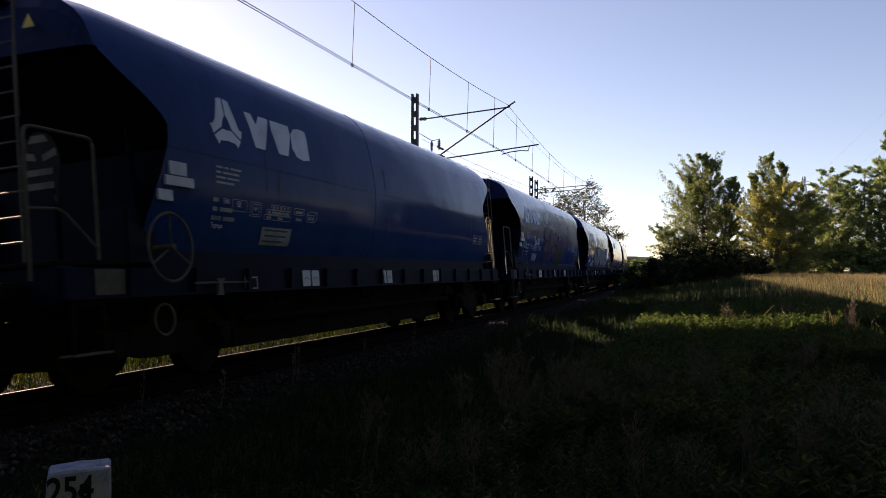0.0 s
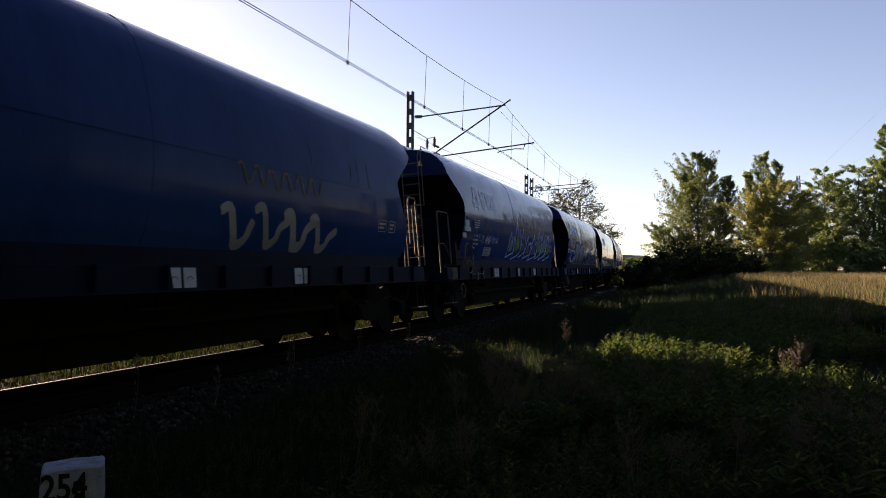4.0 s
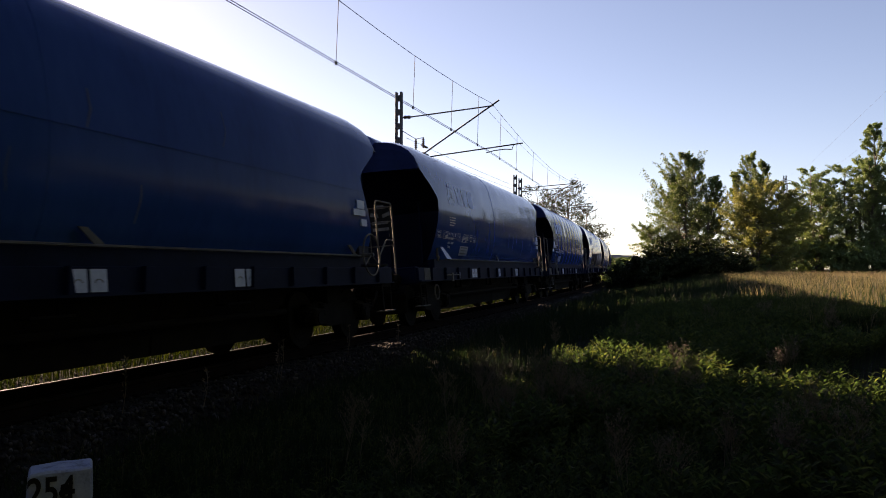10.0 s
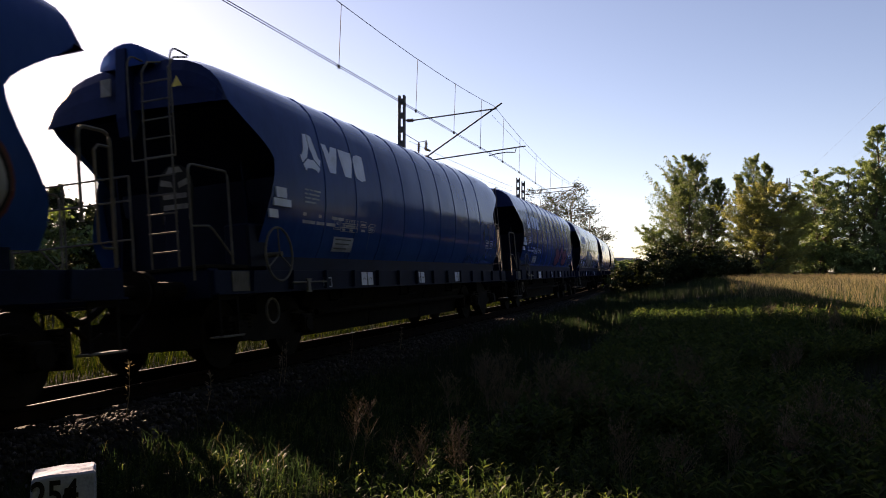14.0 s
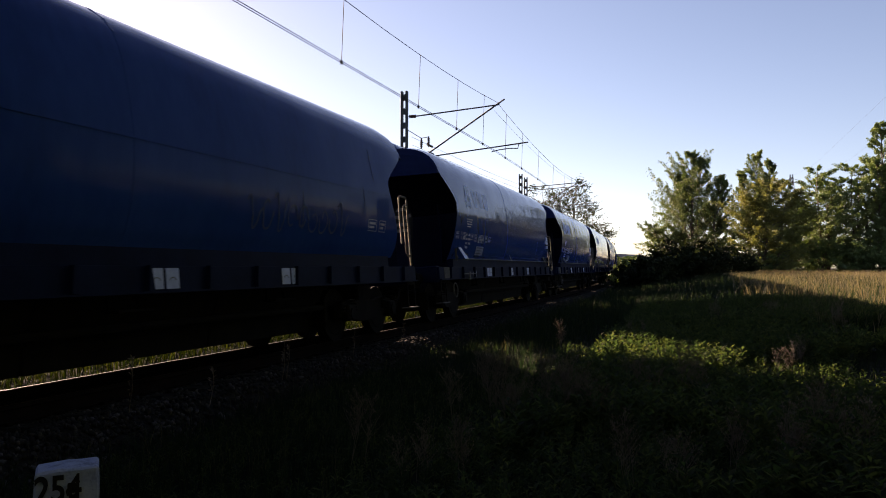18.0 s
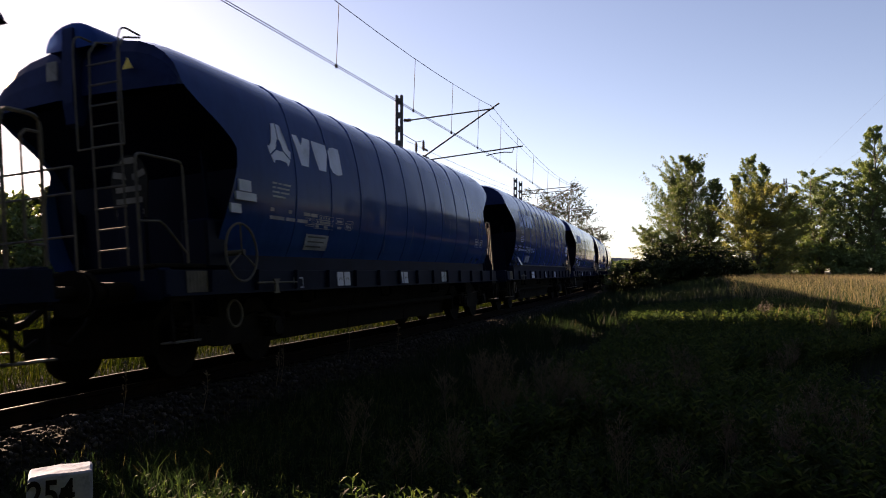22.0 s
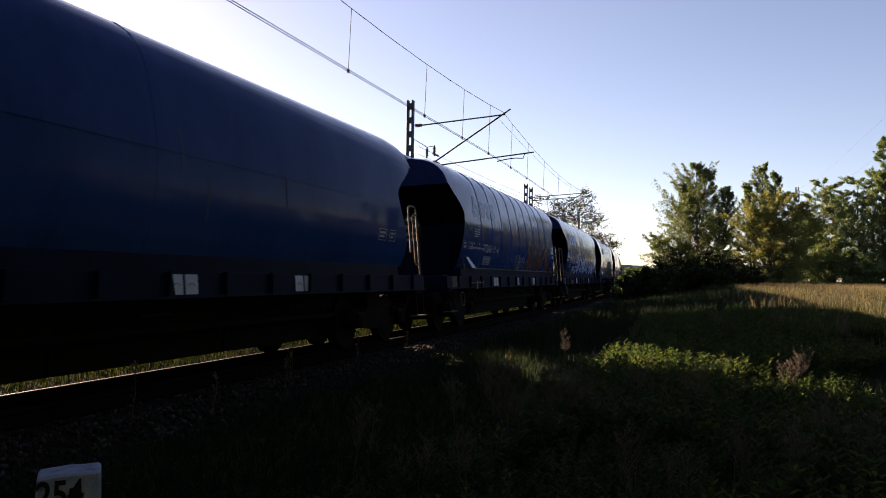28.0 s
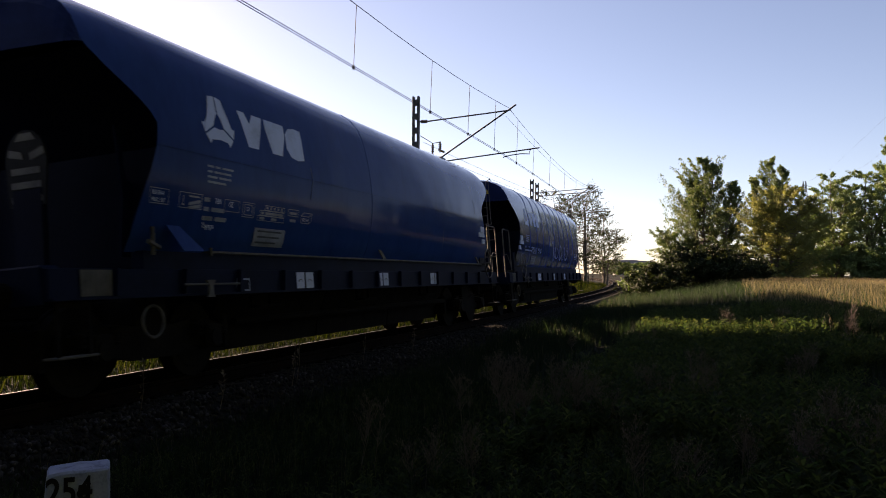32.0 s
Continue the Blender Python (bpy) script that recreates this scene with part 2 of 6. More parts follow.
def sheet(name, verts, faces, mat, parent=None, label="", smooth=False):
    me = bpy.data.meshes.new(name)
    me.from_pydata([tuple(v) for v in verts], [], [tuple(f) for f in faces])
    me.update()
    if smooth:
        me.shade_smooth()
    return link(name, me, mat, parent, label)


def box(bm, x0, x1, y0, y1, z0, z1, bevel=0.0, m=None):
    got = bmesh.ops.create_cube(bm, size=1)["verts"]
    bmesh.ops.scale(bm, vec=(x1 - x0, y1 - y0, z1 - z0), verts=got)
    bmesh.ops.translate(bm, vec=((x0 + x1) / 2, (y0 + y1) / 2, (z0 + z1) / 2), verts=got)
    if bevel:
        edges = list({e for v in got for e in v.link_edges})
        out = bmesh.ops.bevel(bm, geom=edges, offset=bevel, segments=1, affect="EDGES", profile=0.5)
        got = list({v for f in out["faces"] for v in f.verts} | {v for v in got if v.is_valid})
    if m is not None:
        bmesh.ops.transform(bm, matrix=m, verts=got)
    return got


def rod(bm, a, b, r, r2=None, sides=8):
    a, b = Vector(a), Vector(b)
    d = b - a
    got = bmesh.ops.create_cone(bm, cap_ends=True, segments=sides, radius1=r, radius2=r if r2 is None else r2, depth=d.length)["verts"]
    m = Matrix.Translation((a + b) / 2) @ d.to_track_quat("Z", "Y").to_matrix().to_4x4()
    bmesh.ops.transform(bm, matrix=m, verts=got)
    return got


def bent(bm, pts, r, sides=6):
    """A bent tube along pts."""
    pts = [Vector(p) for p in pts]
    rings = []
    for i, p in enumerate(pts):
        d = (pts[min(i + 1, len(pts) - 1)] - pts[max(i - 1, 0)]).normalized()
        up = Vector((0, 0, 1)) if abs(d.z) < 0.9 else Vector((1, 0, 0))
        u = d.cross(up).normalized()
        w = d.cross(u)
        rings.append([bm.verts.new(p + r * (math.cos(q) * u + math.sin(q) * w)) for q in (2 * math.pi * j / sides for j in range(sides))])
    for a, b in zip(rings, rings[1:]):
        for j in range(sides):
            bm.faces.new((a[j], a[(j + 1) % sides], b[(j + 1) % sides], b[j]))
    bm.faces.new(rings[0][::-1]), bm.faces.new(rings[-1])


def corner(p, q, r, n=4):
    """Points of a rounded corner at q between p and r (all Vectors), cut back by n steps."""
    return [p.lerp(q, 1.0)] if n == 0 else [((1 - t) ** 2) * p + 2 * t * (1 - t) * q + t * t * r for t in (i / n for i in range(n + 1))]


def ring(bm, centre, r, thick, axis="Y", n=28, sides=6):
    c = Vector(centre)
    loops = []
    for i in range(n):
        q = 2 * math.pi * i / n
        d = Vector((math.cos(q), 0, math.sin(q))) if axis == "Y" else Vector((0, math.cos(q), math.sin(q)))
        s = Vector((0, 1, 0)) if axis == "Y" else Vector((1, 0, 0))
        loops.append([bm.verts.new(c + d * (r + thick * math.cos(w)) + s * thick * math.sin(w)) for w in (2 * math.pi * j / sides for j in range(sides))])
    for i in range(n):
        a, b = loops[i], loops[(i + 1) % n]
        for j in range(sides):
            bm.faces.new((a[j], a[(j + 1) % sides], b[(j + 1) % sides], b[j]))


def prism(bm, outline, y0, y1):
    """An outline in x and z, pushed from y0 to y1."""
    a = [bm.verts.new((x, y0, z)) for x, z in outline]
    b = [bm.verts.new((x, y1, z)) for x, z in outline]
    bm.faces.new(a), bm.faces.new(b[::-1])
    for i in range(len(a)):
        j = (i + 1) % len(a)
        bm.faces.new((a[i], b[i], b[j], a[j]))


# ---- the line ----
HEADING, AWAY, CURVE, CANT = radians(18.1), 7.0, 957.0, 5.0
ALONG = Vector((math.sin(HEADING), math.cos(HEADING), 0))
LEFT = Vector((-math.cos(HEADING), math.sin(HEADING), 0))


def on_line(s, side=0.0, z=0.0):
    """A place s metres along the track, side metres from its middle towards the meadow, z above the rails."""
    q = s / CURVE
    return LEFT * (AWAY + CURVE - (CURVE + side) * math.cos(q)) + ALONG * ((CURVE + side) * math.sin(q)) + Vector((0, 0, z))


def track_pose(s, cant=CANT):
    """Pose on the track at s: x towards the oncoming end's travel, y to the meadow, z up, leaning into the curve."""
    q = s / CURVE
    t = ALONG * math.cos(q) + LEFT * math.sin(q)
    x = -t
    z = Vector((0, 0, 1))
    y = z.cross(x)
    m = Matrix((x, y, z)).transposed().to_4x4()
    return Matrix.Translation(on_line(s)) @ m @ pose(0, 0, 0, cant, 0, 0)


def plan(x, y):
    """(s, side) of a place in plan."""
    p = Vector((x, y, 0)) - LEFT * (AWAY + CURVE)
    r = math.hypot(p.x, p.y)
    return CURVE * math.atan2(p.dot(ALONG), -p.dot(LEFT)), r - CURVE


def ground_z(x, y):
    s, side = plan(x, y)
    d = math.hypot(x, y)
    away = max(0.0, min(1.0, (abs(side) - 1.3) / 0.7))
    z = -0.62 + 0.30 * away * away * (3 - 2 * away)
    if d > 9:
        z += 1.0 * (1 - math.exp((9 - d) / 20)) * max(0.0, min(1.0, (abs(side) - 3.0) / 6))
    return z + 0.05 * noise.noise(Vector((x * 0.35, y * 0.35, 0))) * away

# ---- ground and track ----


def meadow():
    near = [-60 + 2.0 * i for i in range(61)]
    xs = sorted({*near, *(60 + 8 * i for i in range(1, 20)), *(-60 - 8 * i for i in range(1, 20)), -400, -800, -1600, -3000, 400, 800, 1600, 3000})
    ys = sorted({*(-40 + 2.0 * i for i in range(81)), *(120 + 10 * i for i in range(1, 20)), -80, -200, -600, -1500, -3000, 450, 700, 1200, 2000, 3500})
    verts = [(x, y, ground_z(x, y)) for y in ys for x in xs]
    w = len(xs)
    faces = [(j * w + i, j * w + i + 1, (j + 1) * w + i + 1, (j + 1) * w + i) for j in range(len(ys) - 1) for i in range(w - 1)]
    tagged(sheet("ground", verts, faces, EARTH, smooth=True), "meadow soil under grass and weeds, coloured dark for shade", "ground", kind="structure")


def strip(name, section, s0, s1, step, mat, parent=None, label="", close=True):
    """A section of (side, z) points drawn along the track, leaning with it."""
    n, k = int((s1 - s0) / step) + 1, len(section)
    verts, faces = [], []
    for i in range(n):
        m = track_pose(s0 + i * step)
        verts += [m @ Vector((0, y, z)) for y, z in section]
    for i in range(n - 1):
        for j in range(k if close else k - 1):
            a, b = i * k + j, i * k + (j + 1) % k
            faces.append((a, b, b + k, a + k))
    return sheet(name, verts, faces, mat, parent, label)


RAIL_SECTION = [(-0.036, 0.0), (0.036, 0.0), (0.036, -0.035), (0.009, -0.05), (0.009, -0.14), (0.065, -0.155), (0.065, -0.17), (-0.065, -0.17), (-0.065, -0.155), (-0.009, -0.14), (-0.009, -0.05), (-0.036, -0.035)]


def track():
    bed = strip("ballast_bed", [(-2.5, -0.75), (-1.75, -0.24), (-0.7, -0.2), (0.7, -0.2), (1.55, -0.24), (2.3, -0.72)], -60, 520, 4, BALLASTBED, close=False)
    tagged(bed, "grey crushed-stone ballast bed of the railway track", "track bed", kind="structure")
    for side, word in ((-0.7535, "far"), (0.7535, "near")):
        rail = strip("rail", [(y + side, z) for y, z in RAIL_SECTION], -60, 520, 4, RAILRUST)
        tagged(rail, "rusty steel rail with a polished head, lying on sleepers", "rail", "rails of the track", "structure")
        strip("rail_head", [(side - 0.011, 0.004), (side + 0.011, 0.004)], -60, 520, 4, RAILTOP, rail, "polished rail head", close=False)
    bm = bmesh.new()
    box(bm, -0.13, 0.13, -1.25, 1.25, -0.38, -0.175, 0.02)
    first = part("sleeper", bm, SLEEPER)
    tagged(first, "weathered concrete sleeper bedded in ballast", "sleeper", "sleepers of the track")
    for side in (-0.7535, 0.7535):
        for k in (-0.12, 0.12):
            bm = bmesh.new()
            box(bm, -0.06, 0.06, side + k - 0.035, side + k + 0.035, -0.18, -0.14, 0.008)
            part("rail_clip", bm, RAILRUST, first)
    first.matrix_basis = track_pose(-6)
    for i in range(1, 90):
        copy_thing(first, track_pose(-6 + 0.62 * i))
    bm = bmesh.new()
    box(bm, -0.13, 0.13, -1.25, 1.25, -0.38, -0.175)
    v0 = [v.co.copy() for v in bm.verts]
    bm.verts.index_update()
    f0 = [[v.index for v in f.verts] for f in bm.faces]
    bm.free()
    verts, faces = [], []
    for i in list(range(-80, 0)) + list(range(90, 480)):
        m = track_pose(-6 + 0.62 * i)
        o = len(verts)
        verts += [m @ v for v in v0]
        faces += [[o + j for j in f] for f in f0]
    tagged(sheet("far_sleepers", verts, faces, SLEEPER), "row of distant concrete sleepers in the ballast", "sleepers", kind="stuff")


def stone_shape(rng):
    bm = bmesh.new()
    bmesh.ops.create_icosphere(bm, subdivisions=1, radius=1)
    for v in bm.verts:
        v.co *= rng.uniform(0.7, 1.15)
    bm.verts.index_update()
    vs = np.array([v.co[:] for v in bm.verts])
    fs = np.array([[v.index for v in f.verts] for f in bm.faces])
    bm.free()
    return vs, fs


def fast_mesh(name, verts, faces, mat, smooth=False):
    """verts (n, 3) and faces (m, k) as arrays, k fixed."""
    me = bpy.data.meshes.new(name)
    k = faces.shape[1]
    me.vertices.add(len(verts)), me.loops.add(faces.size), me.polygons.add(len(faces))
    me.vertices.foreach_set("co", np.asarray(verts, np.float32).ravel())
    me.loops.foreach_set("vertex_index", np.asarray(faces, np.int32).ravel())
    me.polygons.foreach_set("loop_start", np.arange(0, faces.size, k, dtype=np.int32))
    me.update(calc_edges=True)
    if smooth:
        me.shade_smooth()
    return link(name, me, mat)


def stones():
    rng = random.Random(5)
    shapes = [stone_shape(rng) for _ in range(8)]
    vs, fs, o = [], [], 0
    for i in range(15000):
        s = 1.5 + 38 * rng.random() ** 1.6
        side = rng.uniform(0.86, 2.15)
        if side < 1.55:
            z = -0.2 - 0.04 * max(0, (side - 0.7) / 0.85)
        else:
            z = -0.24 - (side - 1.55) * 0.64
        p = track_pose(s) @ Vector((0, side, z + rng.uniform(0.0, 0.03)))
        v, f = shapes[rng.randrange(8)]
        r = rng.uniform(0.02, 0.042)
        e = np.array(Euler((rng.uniform(0, 6), rng.uniform(0, 6), rng.uniform(0, 6))).to_matrix())
        vs.append((v * np.array([1, rng.uniform(0.6, 0.9), rng.uniform(0.5, 0.8)]) * r) @ e.T + np.array(p))
        fs.append(f + o)
        o += len(v)
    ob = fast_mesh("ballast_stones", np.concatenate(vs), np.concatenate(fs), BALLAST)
    tagged(ob, "loose angular grey ballast stones beside the track", "ballast", kind="stuff")


meadow()
track()
stones()

# ---- wagons ----
# Half section of the hull: half width and height, from the lower edge to the crown.
HULL = [(1.22, 1.46), (1.33, 1.66), (1.43, 1.95), (1.49, 2.3), (1.51, 2.6), (1.5, 2.85), (1.47, 3.15), (1.43, 3.4), (1.385, 3.6), (1.31, 3.79), (1.19, 3.95), (1.03, 4.08), (0.82, 4.18), (0.5, 4.25), (0.22, 4.22), (0.0, 4.2)]


def hull_y(z):
    for (y0, z0), (y1, z1) in zip(HULL, HULL[1:]):
        if z0 <= z <= z1:
            return y0 + (y1 - y0) * (z - z0) / (z1 - z0)
    return HULL[0][0]


def eased(f):
    f = max(0.0, min(1.0, f))
    return f * f * (3 - 2 * f)


def hull_end(z, back=False):
    """How far the side reaches from the middle at a height: waisted, flaring out below and over the platform."""
    if z < 2.85:
        return 6.47 + (0.55 if back else 0.3) * eased((2.85 - z) / 1.15)
    if z < 3.55:
        return 6.47 + 0.98 * (0.35 * (z - 2.85) / 0.7 + 0.65 * eased((z - 2.85) / 0.7))
    return 7.45 - 0.04 * ((z - 3.55) / 0.7) ** 2


def hull_mesh(ribbed):
    half = []
    for (y0, z0), (y1, z1) in zip(HULL, HULL[1:]):
        n = 3 if z0 < 3.5 else 1
        half += [(y0 + (y1 - y0) * i / n, z0 + (z1 - z0) * i / n) for i in range(n)]
    half.append(HULL[-1])
    ring_pts = half + [(-y, z) for y, z in half[-2::-1]]
    stations = [-1, -0.96, -0.9] + [-0.8 + 0.1 * i for i in range(17)] + [0.9, 0.96, 1]
    verts, faces = [], []
    k = len(ring_pts)
    for t in stations:
        for y, z in ring_pts:
            drop = 0.07 * max(0.0, (abs(t) - 0.93) / 0.07) ** 2 * max(0.0, (z - 3.4) / 0.85)
            verts.append((t * hull_end(z, t < 0), y, z - drop))
    for i in range(len(stations) - 1):
        for j in range(k - 1):
            a = i * k + j
            faces.append((a, a + 1, a + k + 1, a + k))
    me = bpy.data.meshes.new("hull")
    me.from_pydata(verts, [], faces)
    me.update()
    me.shade_smooth()
    return me


def decal(name, shapes, mat, parent, label="", lift=0.006):
    """Flat paint on the meadow side of the hull: outlines in x and z, cut into level bands that follow the curve."""
    bm = bmesh.new()
    for outline in shapes:
        f = bm.faces.new([bm.verts.new((x, 0, z)) for x, z in outline])
    bmesh.ops.triangulate(bm, faces=bm.faces)
    lo, hi = min(v.co.z for v in bm.verts), max(v.co.z for v in bm.verts)
    for _, z in HULL:
        if lo < z < hi:
            bmesh.ops.bisect_plane(bm, geom=bm.verts[:] + bm.edges[:] + bm.faces[:], plane_co=(0, 0, z), plane_no=(0, 0, 1))
    for v in bm.verts:
        v.co.y = hull_y(v.co.z) + lift
    for f in bm.faces:
        f.normal_update()
        if f.normal.y < 0:
            f.normal_flip()
    me = bpy.data.meshes.new(name)
    bm.to_mesh(me)
    bm.free()
    return link(name, me, mat, parent, label)


def ribbon_decal(name, lines, width, mat, parent, label="", lift=0.008):
    """Painted strokes of one width along smooth lines in x and z, each one band of quads bent onto the hull."""
    bm = bmesh.new()
    for pts in lines:
        pts = [(x, min(max(z, 1.48 + width / 2), 4.0)) for x, z in pts]
        left, right = [], []
        n = len(pts)
        for i, (x, z) in enumerate(pts):
            ax, az = pts[max(i - 1, 0)]
            bx, bz = pts[min(i + 1, n - 1)]
            d = math.hypot(bx - ax, bz - az) or 1e-6
            w = width / 2 * (0.75 if i in (0, n - 1) else 1.0)
            nx, nz = -(bz - az) / d * w, (bx - ax) / d * w
            left.append(bm.verts.new((x + nx, 0, z + nz)))
            right.append(bm.verts.new((x - nx, 0, z - nz)))
        for i in range(n - 1):
            bm.faces.new((left[i], left[i + 1], right[i + 1], right[i]))
    lo, hi = min(v.co.z for v in bm.verts), max(v.co.z for v in bm.verts)
    for _, z in HULL:
        if lo < z < hi:
            bmesh.ops.bisect_plane(bm, geom=bm.verts[:] + bm.edges[:] + bm.faces[:], plane_co=(0, 0, z), plane_no=(0, 0, 1))
    for v in bm.verts:
        v.co.y = hull_y(v.co.z) + lift
    me = bpy.data.meshes.new(name)
    bm.to_mesh(me)
    bm.free()
    return link(name, me, mat, parent, label)


def rect(x, z, w, h):
    """Outline with its upper corner towards the front at x, z."""
    return [(x, z), (x - w, z), (x - w, z - h), (x, z - h)]


def stroke(pts, width):
    """Outlines of a painted stroke along pts."""
    out = []
    for (x0, z0), (x1, z1) in zip(pts, pts[1:]):
        d = math.hypot(x1 - x0, z1 - z0) or 1e-6
        nx, nz = -(z1 - z0) / d * width / 2, (x1 - x0) / d * width / 2
        ex, ez = (x1 - x0) / d * width * 0.3, (z1 - z0) / d * width * 0.3
        out.append([(x0 + nx - ex, z0 + nz - ez), (x1 + nx + ex, z1 + nz + ez), (x1 - nx + ex, z1 - nz + ez), (x0 - nx - ex, z0 - nz - ez)])
    return out


def hull_text(body, x, z, size, w, label):
    """Flat lettering on the leaning lower part of the hull."""
    text = bpy.data.curves.new("lettering", "FONT")
    text.body, text.size, text.extrude = body, size, 0.001
    text.materials.append(WHITE)
    ob = new("lettering", text)
    ob.parent = w
    ob.matrix_basis = pose(x, hull_y(z + size * 0.3) + 0.012, z, 100, 0, 180) @ Matrix.Diagonal((0.8, 1, 1, 1))
    tagged(ob, label)


def outline_frame(x, z, wd, hh, a=0.009):
    return [rect(x, z, wd, a), rect(x, z - hh + a, wd, a), rect(x, z, a, hh), rect(x - wd + a, z, a, hh)]


def hull_lettering(w, wide, framed):
    """Three-petal emblem with three plain blocks, address lines, data panels."""
    cx, cz, r = 5.3, 3.05, 0.32
    half = [(0.36, 0.04), (1.05, 0.04), (0.99, 0.43), (0.8, 0.36)]
    for turn in (30, 150, 270):
        # one petal: a bent band between two of the three arms, which a slit parts
        g, side = radians(turn), []
        for sgn in (1, -1):
            arm = []
            for along, off in half:
                q = g + sgn * radians(60)
                n = q - sgn * radians(90)
                arm.append((cx - r * (along * math.cos(q) + off * math.cos(n)), cz + r * (along * math.sin(q) + off * math.sin(n))))
            side.append(arm)
        axis = [(cx - r * f * math.cos(g), cz + r * f * math.sin(g)) for f in (0.25, 0.66)]
        decal("emblem_petal", [[axis[0], *side[0], axis[1], *side[1][::-1]]], WHITE, w, "petal of a white three-petal emblem")
    x, zb, zl = 5.5, 3.31, 2.85
    blocks = [
        [(4.82, zb), (4.66, zb), (4.57, zb - 0.14), (4.47, zb), (4.23, zb), (4.42, zl), (4.66, zl)],
        [(4.18, zb), (3.66, zb), (3.66, zb - 0.15), (3.8, zl), (4.06, zl), (4.18, zb - 0.15)],
        [(3.64, zb - 0.12), (3.52, zb - 0.02), (3.36, zb + 0.01), (3.16, zb), (3.16, zl + 0.02), (3.36, zl - 0.01), (3.54, zl + 0.02), (3.65, zl + 0.14)],
    ]
    for outline in blocks:
        decal("logo_block", [outline], WHITE, w, "large white logo block")
    for i, words in enumerate(((0.13, 0.1, 0.24), (0.1, 0.36), (0.2, 0.26), (0.38,))):
        at, bits = x + 0.1, []
        for n in words:
            bits.append(rect(at, 2.5 - 0.062 * i, n, 0.026))
            at -= n + 0.035
        decal("address_line", bits, PALE, w, "line of small white writing")
    if wide:
        rows = ((2.14, (0.11, -0.32, 0.1, -0.28, 0.2, 0.22)), (2.03, (0.42, 0.3, 0.34)))
    else:
        rows = ((2.115, (0.11,)), (2.005, (0.1, 0.27)), (1.9, (0.2, 0.24)))
    for zz, words in rows:
        at, bits = x + 0.13, []
        for n in words:
            if n > 0:
                bits.append(rect(at, zz, n, 0.05))
            at -= abs(n) + 0.05
        decal("number_bar", bits, PALE, w, "white number bar")
    d = -0.28 if wide else 0.0
    if not wide:
        hull_text("TEN", x - 0.06, 2.055, 0.09, w, "white letters TEN")
        hull_text("GE", x - 0.36, 2.035, 0.1, w, "white letters GE")
        hull_text("Tagnpps", x + 0.12, 1.76, 0.09, w, "white letters Tagnpps")
        decal("letter_frame", outline_frame(x - 0.28, 2.13, 0.33, 0.15), PALE, w, "thin white frame")
    hull_text("G1", x - 0.77 + d, 2.02, 0.07, w, "white letters G1")
    decal("data_frame", outline_frame(x - 0.68 + d, 2.13, 0.28, 0.19) + outline_frame(x - 0.73 + d, 2.105, 0.18, 0.14, 0.01), PALE, w, "white double frame")
    d = -0.2 if wide else 0.0
    u = x + d
    table = outline_frame(u - 1.22, 2.13, 0.52, 0.07) + outline_frame(u - 1.1, 2.06, 0.64, 0.07) + outline_frame(u - 1.04, 1.99, 0.7, 0.07)
    for i in range(5):
        table.append(rect(u - 1.26 - 0.095 * i, 2.112, 0.045, 0.034))
    table += [rect(u - 1.14, 2.04, 0.06, 0.035), rect(u - 1.24, 2.04, 0.46, 0.035), rect(u - 1.1, 1.97, 0.12, 0.035), rect(u - 1.4, 1.97, 0.14, 0.035)]
    decal("data_table", table, PALE, w, "small white data table")
    decal("data_frame", outline_frame(u - 1.84, 2.13, 0.3, 0.1) + [rect(u - 1.89, 2.09, 0.2, 0.035), rect(u - 1.91, 1.99, 0.16, 0.04)], PALE, w, "white framed data")
    c = u - 2.22
    cube = outline_frame(c, 2.06, 0.24, 0.11, 0.01)
    for line in ([(c, 2.055), (c - 0.09, 2.105)], [(c - 0.235, 2.055), (c - 0.325, 2.105)], [(c - 0.09, 2.105), (c - 0.325, 2.105)], [(c - 0.325, 2.105), (c - 0.325, 2.01)], [(c - 0.325, 2.01), (c - 0.235, 1.955)]):
        cube += stroke(line, 0.01)
    hull_text("102.0 m\u00b3", c - 0.015, 1.98, 0.07, w, "white text 102.0 m\u00b3")
    decal("volume_mark", cube, PALE, w, "white outlined cube mark")
    if framed:
        decal("code_frame", outline_frame(x + 1.1, 2.14, 0.32, 0.17), PALE, w, "thin white code frame")
        hull_text("KE-GP-A", x + 1.07, 2.065, 0.065, w, "white letters KE-GP-A")
        hull_text("MAX: 50T", x + 1.07, 1.99, 0.065, w, "white letters MAX: 50T")
        ramp_mark = outline_frame(x + 0.6, 2.14, 0.43, 0.18) + [[(x + 0.42, 2.03), (x + 0.2, 2.075), (x + 0.2, 2.035), (x + 0.42, 1.995)], [(x + 0.42, 1.985), (x + 0.2, 2.025), (x + 0.2, 1.975), (x + 0.42, 1.97)], rect(x + 0.53, 2.1, 0.012, 0.08), [(x + 0.56, 1.99), (x + 0.525, 2.02), (x + 0.49, 1.99)], rect(x + 0.42, 2.11, 0.2, 0.02)]
        decal("ramp_frame", ramp_mark, PALE, w, "white framed ramp mark")
    decal("data_plate", [[(x - 1.03, 1.825), (x - 1.82, 1.825), (x - 1.84, 1.59), (x - 1.05, 1.59)]], PALE, w, "pale grey data plate", lift=0.02)
    for i in range(3):
        decal("plate_line", [rect(x - 1.1 - 0.02 * (i % 2), 1.795 - 0.072 * i, 0.62 - 0.05 * i, 0.022)], SLATE, w, "grey text line", lift=0.024)


